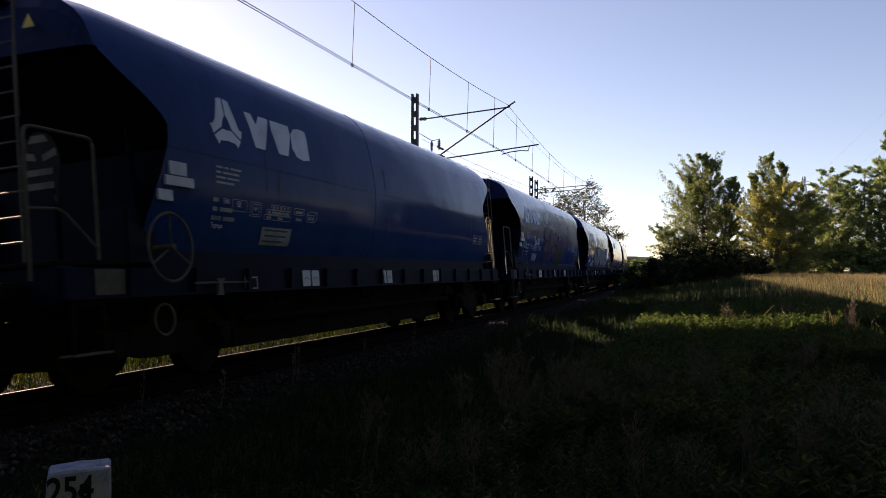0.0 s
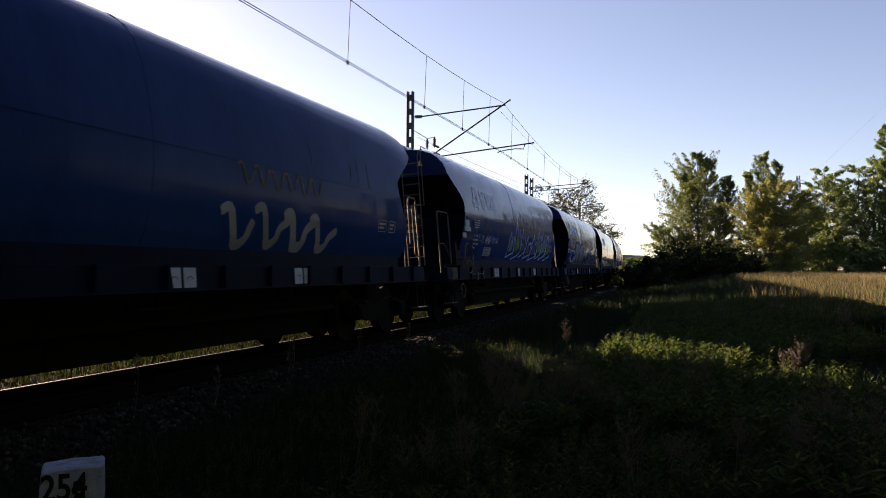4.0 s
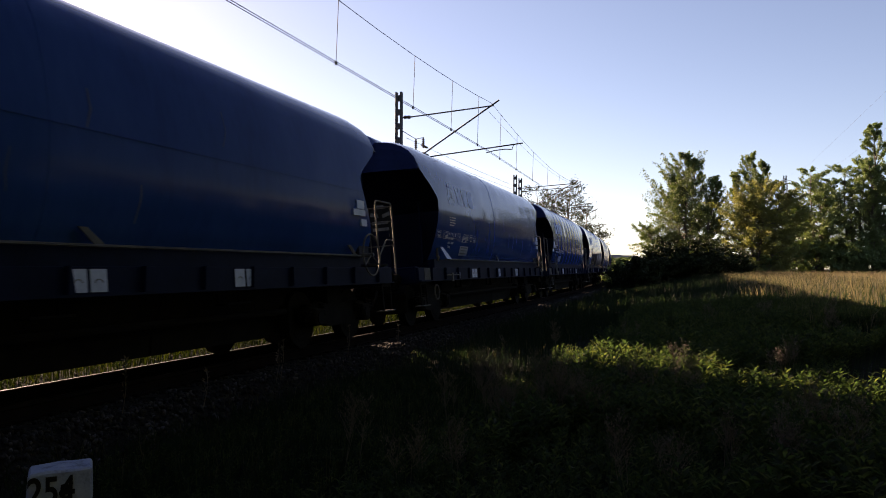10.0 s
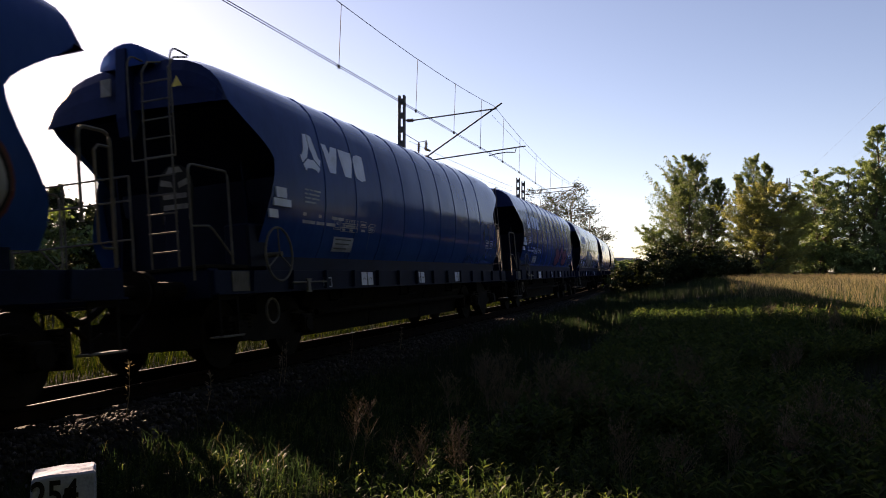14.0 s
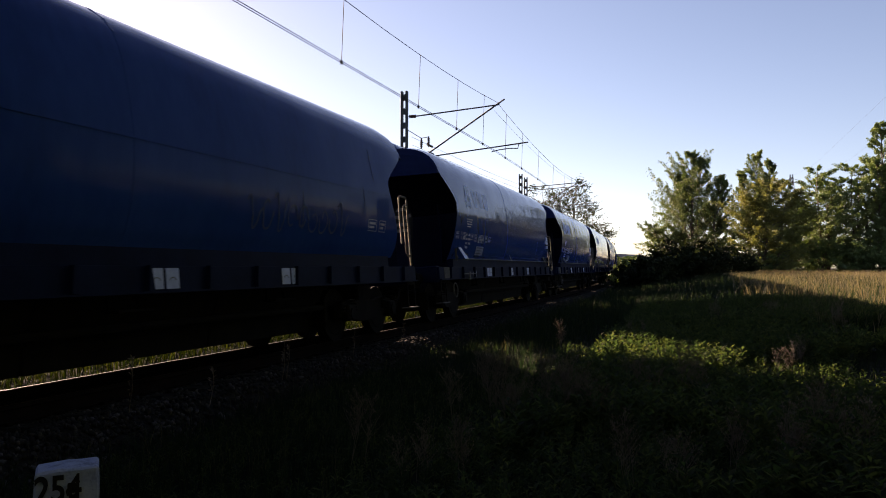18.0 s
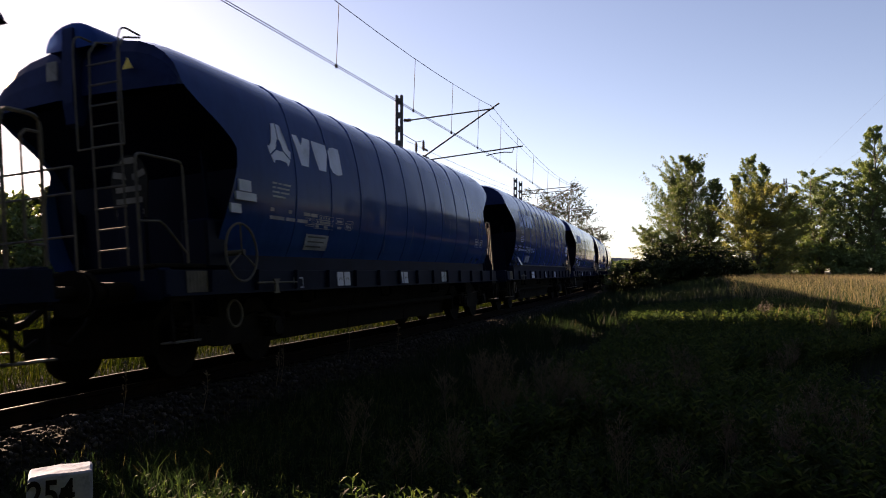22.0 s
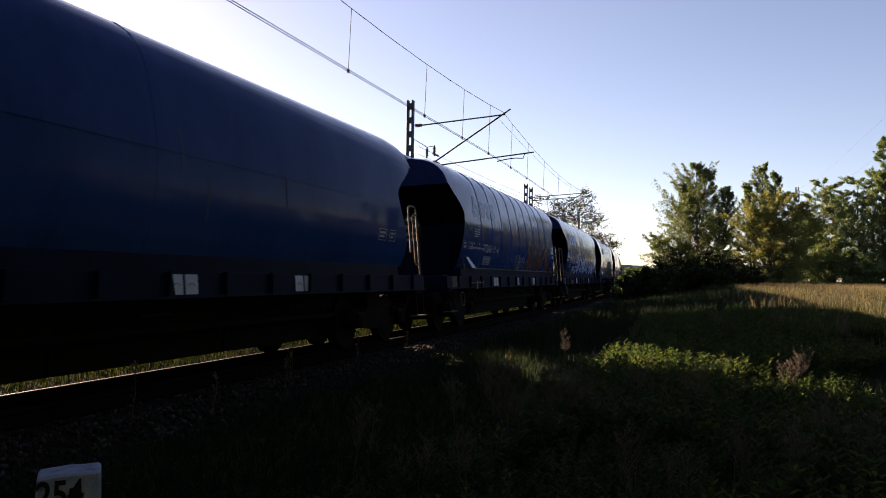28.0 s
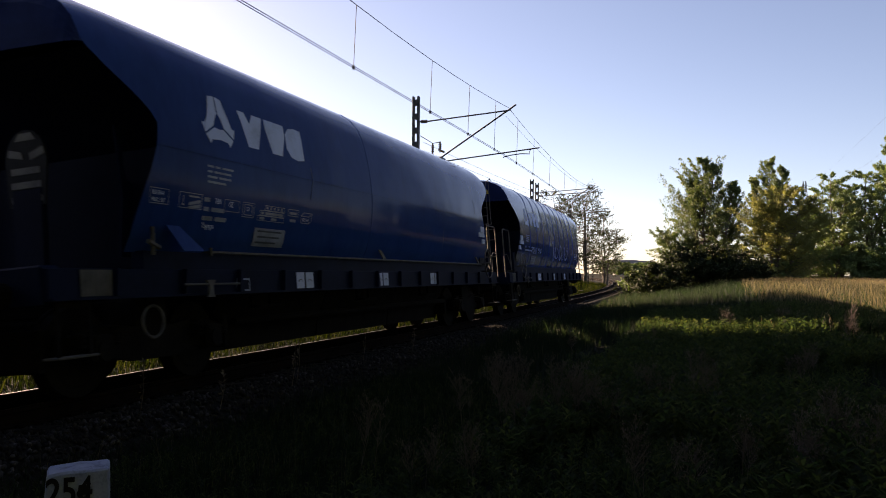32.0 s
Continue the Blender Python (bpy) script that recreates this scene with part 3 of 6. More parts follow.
def end_fittings(w, sign, platform):
    """Visor, sloping end wall, stanchions, buffers; with the platform, also rails, ladder and hand wheel. sign 1: front."""
    top = [(hull_y(3.5), 3.5)] + [(y, z) for y, z in HULL if z > 3.5]
    arc = top + [(-y, z) for y, z in top[-2::-1]]
    bm = bmesh.new()
    rows = []
    for f, dx in ((0.0, 0.0), (0.25, 0.1), (0.6, 0.14), (1.0, 0.14)):
        line = []
        for y, z in arc:
            zt = z - 0.07 * (z - 3.4) / 0.85
            zl = 3.46 + 0.05 * (1 - abs(y) / 1.43)
            x0 = hull_end(z) + (7.55 - hull_end(z)) * f
            k = (zt - 3.4) / 0.84
            line.append(bm.verts.new((sign * (x0 + dx * k * (1 - f * 0.7)), y, zt + (zl - zt) * f)))
        rows.append(line)
    for a, b in zip(rows, rows[1:]):
        for i in range(len(a) - 1):
            if (a[i].co - b[i].co).length > 1e-4 or (a[i + 1].co - b[i + 1].co).length > 1e-4:
                bm.faces.new((a[i], a[i + 1], b[i + 1], b[i]))
    bmesh.ops.remove_doubles(bm, verts=bm.verts, dist=0.002)
    part("end_visor", bm, VISOR, w)
    # sloping hopper end under the visor, its shade painted in
    bm = bmesh.new()
    levels = [(3.46, 7.38), (3.2, 6.8), (2.9, 6.4), (2.4, 5.95), (1.9, 5.3), (1.5, 4.8)]
    prev = None
    for z, x in levels:
        hw = hull_y(z) - 0.02
        cur = [bm.verts.new((sign * x, y * hw, z)) for y in (-1, -0.5, 0, 0.5, 1)]
        if prev:
            for i in range(4):
                bm.faces.new((prev[i], prev[i + 1], cur[i + 1], cur[i]))
        prev = cur
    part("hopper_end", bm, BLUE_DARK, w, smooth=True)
    # central spine of the visor and roof hatch hump
    bm = bmesh.new()
    prism(bm, [(sign * px, pz) for px, pz in ((7.3, 4.3), (7.68, 4.34), (7.7, 4.1), (7.74, 3.4), (7.7, 3.15), (7.58, 3.12), (7.4, 3.5))], -0.075, 0.075)
    part("visor_spine", bm, VISOR, w)
    # end stanchion plates, each with two rounded cut-outs
    for y in (-1.05, 1.05):
        bm = bmesh.new()
        cells = [((5.55, 1.42), (6.62, 1.42), (6.55, 2.08), (6.0, 2.08)), ((6.0, 2.08), (6.55, 2.08), (6.62, 2.85), (6.4, 2.85))]
        for cell in cells:
            mx, mz = sum(p[0] for p in cell) / 4, sum(p[1] for p in cell) / 4
            loops = []
            for yy in (y - 0.012, y + 0.012):
                out, hole = [], []
                for i in range(4):
                    p, q = cell[i], cell[(i + 1) % 4]
                    for f in (0.0, 0.5):
                        e = (p[0] + (q[0] - p[0]) * f, p[1] + (q[1] - p[1]) * f)
                        g = 0.5 if f == 0 else 0.66
                        out.append(bm.verts.new((sign * e[0], yy, e[1])))
                        hole.append(bm.verts.new((sign * (mx + (e[0] - mx) * g), yy, mz + (e[1] - mz) * g)))
                loops.append((out, hole))
            for out, hole in loops:
                for i in range(8):
                    j = (i + 1) % 8
                    bm.faces.new((out[i], out[j], hole[j], hole[i]))
            for n in (0, 1):
                for i in range(8):
                    j = (i + 1) % 8
                    bm.faces.new((loops[0][n][i], loops[0][n][j], loops[1][n][j], loops[1][n][i]))
        bmesh.ops.remove_doubles(bm, verts=bm.verts, dist=0.001)
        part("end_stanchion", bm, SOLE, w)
    # added cross plate under the overhang, as wide as the hull, closing bright gaps
    bm = bmesh.new()
    edge = [(hull_y(z) - 0.012, z) for z in (1.47, 1.66, 1.95, 2.3, 2.6)]
    outline = [(1.2, 1.32), *edge, *((-yy, z) for yy, z in edge[::-1]), (-1.2, 1.32)]
    rows = [[bm.verts.new((sign * 6.38 + d, yy, z)) for yy, z in outline] for d in (-0.012, 0.012)]
    bm.faces.new(rows[0]), bm.faces.new(rows[1][::-1])
    for i in range(len(outline)):
        j = (i + 1) % len(outline)
        bm.faces.new((rows[0][i], rows[0][j], rows[1][j], rows[1][i]))
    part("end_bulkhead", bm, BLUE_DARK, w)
    # warning board with a rounded top on a post
    bm = bmesh.new()
    box(bm, sign * 7.0 - 0.04, sign * 7.0 + 0.04, 0.05, 0.45, 1.35, 2.2, 0.01)
    post = part("board_post", bm, BLUE_DARK, w)
    bm = bmesh.new()
    dome = [(0.28 * math.cos(q), 2.5 + 0.34 * math.sin(q)) for q in (math.pi * i / 8 for i in range(9))]
    prism(bm, [*dome, (-0.24, 2.02), (0.24, 2.02)], 0, 0.02)
    board = part("warning_board", bm, BLACK, w, "black board with pale stripes")
    board.matrix_basis = pose(sign * 7.03, 0.25, 0, 0, 0, 90)
    bars = [[(-0.2, 2.06 + 0.15 * i), (0.2 - 0.01 * i, 2.06 + 0.15 * i), (0.2 - 0.01 * i, 2.13 + 0.15 * i), (-0.2, 2.13 + 0.15 * i)] for i in range(3)]
    bars += [[(-0.24, 2.56), (-0.04, 2.52), (-0.06, 2.6), (-0.22, 2.64)], [(0.06, 2.5), (0.25, 2.56), (0.23, 2.64), (0.05, 2.58)], [(-0.14, 2.72), (0.14, 2.72), (0.08, 2.8), (-0.08, 2.8)]]
    for bar in bars:
        bm = bmesh.new()
        prism(bm, bar, -0.006 if sign > 0 else 0.02, 0.0 if sign > 0 else 0.026)
        part("stripe", bm, HATCH, board)
    # small plate on the visor
    bm = bmesh.new()
    box(bm, -0.008, 0.008, -0.08, 0.08, -0.12, 0.12, 0.004)
    part("visor_plate", bm, HATCH, w, "white number plate").matrix_basis = pose(sign * 7.66, -0.28, 3.85, 0, sign * -3, 0)
    # headstock, buffers, coupling
    bm = bmesh.new()
    box(bm, sign * 7.86 - 0.12, sign * 7.86 + 0.12, -1.32, 1.32, 0.92, 1.3, 0.02)
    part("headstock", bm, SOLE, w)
    for y in (-0.875, 0.875):
        bm = bmesh.new()
        rod(bm, (sign * 7.95, y, 1.05), (sign * 8.4, y, 1.05), 0.12, sides=14)
        rod(bm, (sign * 8.35, y, 1.05), (sign * 8.68, y, 1.05), 0.085, sides=14)
        rod(bm, (sign * 8.68, y, 1.05), (sign * 8.73, y, 1.05), 0.25, 0.23, sides=20)
        part("buffer", bm, GRIME_SHADE, w)
    bm = bmesh.new()
    bent(bm, [(sign * 7.95, 0.05, 1.02), (sign * 8.3, 0.05, 0.98), (sign * 8.6, 0.05, 0.8), (sign * 8.72, 0.05, 0.76)], 0.05)
    part("screw_coupling", bm, GRIME_SHADE, w)
    bm = bmesh.new()
    bent(bm, [(sign * 7.95, 0.42, 0.95), (sign * 8.2, 0.46, 0.7), (sign * 8.45, 0.45, 0.52), (sign * 8.7, 0.4, 0.6)], 0.03)
    part("brake_hose", bm, GRIME_SHADE, w)
    # corner step with a vertical hanger
    for y in (-1.36, 1.36):
        bm = bmesh.new()
        for x in (7.45, 7.85):
            box(bm, sign * x - 0.02, sign * x + 0.02, y - 0.012, y + 0.012, 0.45, 0.98)
        box(bm, sign * 7.65 - 0.2, sign * 7.65 + 0.2, y - 0.012, y + 0.012, 0.9, 0.96)
        st = part("step", bm, GRIME_SHADE, w)
        bm = bmesh.new()
        box(bm, sign * 7.65 - 0.25, sign * 7.65 + 0.25, y - 0.14, y + 0.06, 0.43, 0.455, 0.006)
        part("tread", bm, GREYPAINT, st, "pale step tread")
    if not platform:
        bm = bmesh.new()
        y = -1.3 * sign
        V = Vector
        bent(bm, [V((sign * 7.95, y, 1.3)), V((sign * 7.95, y, 2.55)), *corner(V((sign * 7.95, y, 2.6)), V((sign * 7.95, y, 2.72)), V((sign * 7.82, y, 2.72))), *corner(V((sign * 7.6, y, 2.72)), V((sign * 7.5, y, 2.72)), V((sign * 7.5, y, 2.6))), V((sign * 7.5, y, 1.75))], 0.022)
        bent(bm, [V((sign * 7.95, y, 1.5)), V((sign * 7.78, y, 1.5)), V((sign * 7.72, y, 1.56)), V((sign * 7.72, y, 2.5)), V((sign * 7.78, y, 2.56)), V((sign * 7.95, y, 2.56))], 0.016)
        part("grab_rail", bm, GREYPAINT, w, "pale grey grab rail")
        if sign > 0:
            return
        marks = []
        for x0, wd in ((-5.5, 0.38), (-6.0, 0.3)):
            a = 0.014
            marks += [rect(x0, 2.12, wd, a), rect(x0, 1.92, wd, a), rect(x0, 2.12, a, 0.2), rect(x0 - wd + a, 2.12, a, 0.2), rect(x0 - 0.05, 2.07, wd - 0.1, 0.04), rect(x0 - 0.05, 2.0, wd - 0.16, 0.04)]
        decal("end_frames", marks, PALE, w, "small outlined panels in white paint")
        return
    # platform
    bm = bmesh.new()
    box(bm, min(sign * 7.0, sign * 8.0), max(sign * 7.0, sign * 8.0), -1.3, 1.3, 1.3, 1.35, 0.01)
    part("platform_floor", bm, GRIME_SHADE, w)
    V = Vector
    for y in (1.34, -1.34):
        bm = bmesh.new()
        pts = [V((sign * 8.3, y, 1.15)), V((sign * 8.3, y, 2.4)), *corner(V((sign * 8.3, y, 2.45)), V((sign * 8.3, y, 2.55)), V((sign * 8.2, y, 2.55))), *corner(V((sign * 7.55, y, 2.55)), V((sign * 7.45, y, 2.55)), V((sign * 7.45, y, 2.45))), V((sign * 7.45, y, 1.35))]
        bent(bm, pts, 0.018)
        bent(bm, [V((sign * 8.3, y, 1.8)), V((sign * 7.95, y, 1.82)), V((sign * 7.85, y, 1.78)), V((sign * 7.45, y, 1.45))], 0.014)
        part("side_rail", bm, GREYPAINT, w, "pale grey tubular side rail")
    bm = bmesh.new()
    for z in (2.5, 2.2, 1.72):
        bent(bm, [V((sign * 8.3, -1.34 * sign, z)), V((sign * 8.3, 0.5 * sign, z))], 0.014)
    for y in (-0.5, 0.5):
        bent(bm, [V((sign * 8.3, y, 1.3)), V((sign * 8.3, y, 2.5))], 0.016)
    part("end_rail", bm, GREYPAINT, w, "pale grey end guard rail")
    # ladder to the roof
    lad = bmesh.new()
    for y in (0.42 * sign, 0.82 * sign):
        bent(lad, [V((sign * 7.85, y, 1.3)), V((sign * 7.85, y, 3.3)), V((sign * 7.82, y, 3.92)), V((sign * 7.7, y, 4.08)), V((sign * 7.4, y, 4.16))], 0.014)
    ladder = part("ladder", lad, GREYPAINT, w, "pale grey steel roof ladder")
    for i in range(10):
        bm = bmesh.new()
        rod(bm, (sign * 7.845, 0.4 * sign, 1.56 + 0.245 * i), (sign * 7.845, 0.84 * sign, 1.56 + 0.245 * i), 0.012, sides=6)
        part("rung", bm, GREYPAINT, ladder)
    bm = bmesh.new()
    for y in (0.3 * sign, 0.94 * sign):
        bent(bm, [V((sign * 7.95, y, 2.75)), V((sign * 7.95, y, 3.82)), *corner(V((sign * 7.95, y, 3.92)), V((sign * 7.95, y, 4.14)), V((sign * 7.8, y, 4.14))), V((sign * 7.55, y, 4.12))], 0.012)
    bent(bm, [V((sign * 7.95, 0.3 * sign, 2.75)), V((sign * 7.95, 0.94 * sign, 2.75))], 0.012)
    part("ladder_guard", bm, GREYPAINT, w)
    # yellow warning triangle on the visor
    bm = bmesh.new()
    v = [bm.verts.new((0, y, z)) for y, z in ((-0.075, 0), (0.075, 0), (0, 0.14))]
    u = [bm.verts.new((0.006, y, z)) for y, z in ((-0.075, 0), (0.075, 0), (0, 0.14))]
    bm.faces.new(v), bm.faces.new(u)
    for i in range(3):
        bm.faces.new((v[i], v[(i + 1) % 3], u[(i + 1) % 3], u[i]))
    part("warning_triangle", bm, YELLOW, w, "yellow warning triangle").matrix_basis = pose(sign * 7.63, sign * 0.8, 3.72, 0, sign * -4, 0)
    # hand wheel on the meadow side
    bm = bmesh.new()
    c = Vector((sign * 6.6, 1.55, 1.48))
    ring(bm, c, 0.37, 0.016)
    for q in (90, 210, 330):
        rod(bm, c, c + 0.37 * Vector((math.cos(radians(q)), 0, math.sin(radians(q)))), 0.012, sides=6)
    rod(bm, c + Vector((0, -0.22, 0)), c + Vector((0, 0.04, 0)), 0.035, sides=10)
    part("hand_wheel", bm, GREYPAINT, w, "pale hand-brake wheel")
    # dark box behind the hand wheel, added to stop light past the hull
    bm = bmesh.new()
    box(bm, sign * 6.78 - 0.24, sign * 6.78 + 0.24, 0.95, 1.33, 1.3, 1.92, 0.03)
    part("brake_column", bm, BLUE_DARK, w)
    bm = bmesh.new()
    for x0, z0, ww, hh in ((6.5, 2.44, 0.3, 0.15), (6.56, 2.28, 0.5, 0.11), (6.66, 2.12, 0.24, 0.12)):
        x1, x2 = sorted((sign * x0, sign * (x0 - ww)))
        box(bm, x1, x2, hull_y(z0) - 0.01, hull_y(z0) + 0.02, z0 - hh, z0)
    part("brake_label", bm, PLATE, w, "white brake data label")


def bogie(w, x):
    b = new("bogie")
    b.parent = w
    b.matrix_basis = pose(x, 0, 0)
    for y in (-1.0, 1.0):
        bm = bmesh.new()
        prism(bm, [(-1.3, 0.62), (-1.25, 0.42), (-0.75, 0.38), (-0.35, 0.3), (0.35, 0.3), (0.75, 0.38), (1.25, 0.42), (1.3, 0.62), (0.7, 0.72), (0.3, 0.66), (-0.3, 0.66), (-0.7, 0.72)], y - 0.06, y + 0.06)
        part("side_frame", bm, GRIME_SHADE, b)
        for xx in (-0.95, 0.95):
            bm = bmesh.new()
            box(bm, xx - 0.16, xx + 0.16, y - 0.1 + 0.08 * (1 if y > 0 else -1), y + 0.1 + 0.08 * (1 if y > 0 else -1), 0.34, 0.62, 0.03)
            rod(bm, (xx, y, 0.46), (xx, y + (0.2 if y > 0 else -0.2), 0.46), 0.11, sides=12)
            part("axle_box", bm, GRIME_SHADE, b)
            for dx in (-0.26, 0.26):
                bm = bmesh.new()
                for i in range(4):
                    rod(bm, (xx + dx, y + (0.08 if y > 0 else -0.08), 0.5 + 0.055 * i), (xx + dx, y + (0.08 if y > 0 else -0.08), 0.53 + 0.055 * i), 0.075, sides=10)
                part("spring", bm, GRIME_SHADE, b)
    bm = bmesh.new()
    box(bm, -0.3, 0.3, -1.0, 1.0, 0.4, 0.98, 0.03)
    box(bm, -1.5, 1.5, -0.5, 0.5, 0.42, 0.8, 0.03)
    part("bolster", bm, GRIME_SHADE, b)
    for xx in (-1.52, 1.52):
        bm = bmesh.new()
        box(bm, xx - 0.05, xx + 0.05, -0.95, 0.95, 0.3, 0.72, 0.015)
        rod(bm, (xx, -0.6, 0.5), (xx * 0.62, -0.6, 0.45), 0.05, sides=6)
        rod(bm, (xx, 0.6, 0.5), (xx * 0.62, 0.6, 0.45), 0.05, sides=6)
        part("brake_beam", bm, GRIME_SHADE, b)
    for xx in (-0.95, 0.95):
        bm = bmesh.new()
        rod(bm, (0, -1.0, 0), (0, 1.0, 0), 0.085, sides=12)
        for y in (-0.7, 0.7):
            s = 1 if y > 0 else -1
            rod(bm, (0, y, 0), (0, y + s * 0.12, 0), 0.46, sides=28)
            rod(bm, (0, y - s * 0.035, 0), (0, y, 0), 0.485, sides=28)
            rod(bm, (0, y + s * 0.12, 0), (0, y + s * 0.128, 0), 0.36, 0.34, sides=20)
        ws = part("wheelset", bm, GRIME_SHADE, b, "grimy steel wheelset with bright treads")
        ws.matrix_basis = pose(xx, 0, 0.46)
    return b


def wagon_template(platform_front, ribbed):
    w = new("hopper_wagon")
    hull = link("hull", hull_mesh(ribbed), BLUE, w, "blue painted curved steel hull")
    # seams of the hull plates
    seams = [-4.9 + 1.22 * i for i in range(9)] if ribbed else [0.72]
    for xs in seams:
        bm = bmesh.new()
        prev = None
        for y, z in HULL + [(-y, z) for y, z in HULL[-2::-1]]:
            n = Vector((0, y, z - 2.5)).normalized() * (0.012 if ribbed else 0.006)
            cur = [bm.verts.new((xs - 0.025, y, z)), bm.verts.new((xs - 0.018, y + n.y, z + n.z)), bm.verts.new((xs + 0.018, y + n.y, z + n.z)), bm.verts.new((xs + 0.025, y, z))]
            if prev:
                for i in range(3):
                    bm.faces.new((prev[i], prev[i + 1], cur[i + 1], cur[i]))
            prev = cur
        part("plate_seam", bm, BLUE, hull)
    if not ribbed:
        bm = bmesh.new()
        y = hull_y(2.61)
        box(bm, -6.5, 6.5, y - 0.01, y + 0.008, 2.602, 2.622)
        part("long_seam", bm, BLUE, hull)
    # roof hatch hump along the middle
    bm = bmesh.new()
    prev = None
    for x in (-7.64, -7.6, -7.0, 7.0, 7.6, 7.64):
        lift = -0.03 if abs(x) > 7.62 else 0
        cur = [bm.verts.new((x, 0.38 * math.cos(q), 4.12 + lift + 0.31 * math.sin(q))) for q in (math.pi * i / 10 for i in range(11))]
        if prev:
            for i in range(10):
                bm.faces.new((prev[i], prev[i + 1], cur[i + 1], cur[i]))
        else:
            bm.faces.new(cur)
        prev = cur
    bm.faces.new(prev)
    part("roof_hatch", bm, BLUE, w, "long blue roof hatch cover", smooth=True)
    # lower rail and hopper chutes
    if not platform_front:
        bm = bmesh.new()
        rod(bm, (-6.5, 1.38, 1.475), (5.45, 1.38, 1.475), 0.018, sides=6)
        rod(bm, (5.45, 1.38, 1.43), (5.45, 1.38, 1.53), 0.02, sides=6)
        for x in (5.4, 1.9, -1.6, -5.2):
            box(bm, x - 0.02, x + 0.02, 1.15, 1.38, 1.455, 1.495)
        part("operating_rod", bm, GREYPAINT, w, "long pale operating rod")
        for x in (0.3, -6.0):
            bm = bmesh.new()
            prism(bm, [(x, 1.66), (x - 0.12, 1.66), (x - 0.36, 1.49), (x - 0.22, 1.48)], 1.36, 1.375)
            part("rod_bracket", bm, GREYPAINT, w)
        bm = bmesh.new()
        v = [bm.verts.new((px, py + d, pz)) for d in (0.0, 0.015) for px, py, pz in ((6.3, 1.4, 1.75), (6.08, 1.4, 1.75), (5.76, 1.5, 1.47), (6.14, 1.5, 1.46))]
        bm.faces.new(v[:4]), bm.faces.new(v[4:])
        for i in range(4):
            bm.faces.new((v[i], v[(i + 1) % 4], v[4 + (i + 1) % 4], v[4 + i]))
        part("access_cover", bm, BLUE, w, "blue sloping cover plate")
        bm = bmesh.new()
        rod(bm, (6.52, 1.4, 1.42), (6.52, 1.4, 1.72), 0.025, sides=6)
        rod(bm, (6.42, 1.4, 1.5), (6.62, 1.42, 1.56), 0.03, sides=6)
        part("valve_handle", bm, GREYPAINT, w, "pale steel valve handle")
    for x in (3.1, 0.0, -3.1):
        bm = bmesh.new()
        v = [bm.verts.new((x + sx * a, sy * b, z)) for z, a, b in ((1.5, 1.54, 1.15), (0.5, 1.54, 0.7), (0.24, 1.52, 0.66)) for sx, sy in ((-1, -1), (1, -1), (1, 1), (-1, 1))]
        for o in (0, 4):
            for i in range(4):
                j = (i + 1) % 4
                bm.faces.new((v[o + i], v[o + j], v[o + 4 + j], v[o + 4 + i]))
        bm.faces.new(v[8:])
        part("discharge_chute", bm, GRIME_SHADE, w)
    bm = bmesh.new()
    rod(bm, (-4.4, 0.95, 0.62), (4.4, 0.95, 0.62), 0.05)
    part("brake_pipe", bm, GRIME_SHADE, w)
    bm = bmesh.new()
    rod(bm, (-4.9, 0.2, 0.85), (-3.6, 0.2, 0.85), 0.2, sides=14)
    part("air_reservoir", bm, GRIME_SHADE, w)
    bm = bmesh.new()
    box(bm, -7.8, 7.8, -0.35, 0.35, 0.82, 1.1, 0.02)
    part("centre_sill", bm, GRIME_SHADE, w)
    # sole bars with ribs and white label panels
    for y in (-1.38, 1.38):
        s = 1 if y > 0 else -1
        bm = bmesh.new()
        box(bm, -7.95, 7.95, min(y, y - s * 0.1), max(y, y - s * 0.1), 0.98, 1.27, 0.008)
        box(bm, -7.95, 7.95, min(y - s * 0.1, y + s * 0.05), max(y - s * 0.1, y + s * 0.05), 0.965, 0.99)
        box(bm, -6.6, 6.6, min(y - s * 0.2, y - s * 0.05), max(y - s * 0.2, y - s * 0.05), 1.268, 1.47)
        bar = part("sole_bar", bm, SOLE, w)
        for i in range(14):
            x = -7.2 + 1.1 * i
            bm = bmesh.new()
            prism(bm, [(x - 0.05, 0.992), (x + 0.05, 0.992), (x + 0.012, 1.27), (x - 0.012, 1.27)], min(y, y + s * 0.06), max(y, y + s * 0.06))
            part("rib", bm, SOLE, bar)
    for x in (3.3, 3.02, 0.36, 0.08, -2.5, -2.78):
        bm = bmesh.new()
        box(bm, x - 0.115, x + 0.115, 1.385, 1.392, 1.01, 1.24)
        p = part("label_panel", bm, PLATE, w, "white label panel")
        bm = bmesh.new()
        for q in range(5):
            a0, a1 = radians(30 + 24 * q), radians(54 + 24 * q)
            prism(bm, [(x + r * math.cos(a), 1.07 + r * math.sin(a)) for r, a in ((0.075, a0), (0.075, a1), (0.062, a1), (0.062, a0))], 1.3925, 1.395)
        part("label_mark", bm, HATCH, p)
    bm = bmesh.new()
    for i in range(5):
        box(bm, 7.2 + 0.07 * i, 7.235 + 0.07 * i, 1.385, 1.393, 1.01, 1.24)
    box(bm, 7.15, 7.57, 1.382, 1.39, 1.0, 1.255)
    part("rating_panel", bm, GREYPAINT, w, "pale grey rating panel")
    bm = bmesh.new()
    for a, b in ((0.0, 0.02), (0.14, 0.16)):
        box(bm, 4.65, 4.95, 1.386, 1.39, 1.0 + a, 1.0 + b)
    for a in (4.65, 4.79, 4.935):
        box(bm, a, a + 0.015, 1.386, 1.39, 1.0, 1.16)
    part("frame_mark", bm, PALE, w)
    # brake lever and release ring
    bm = bmesh.new()
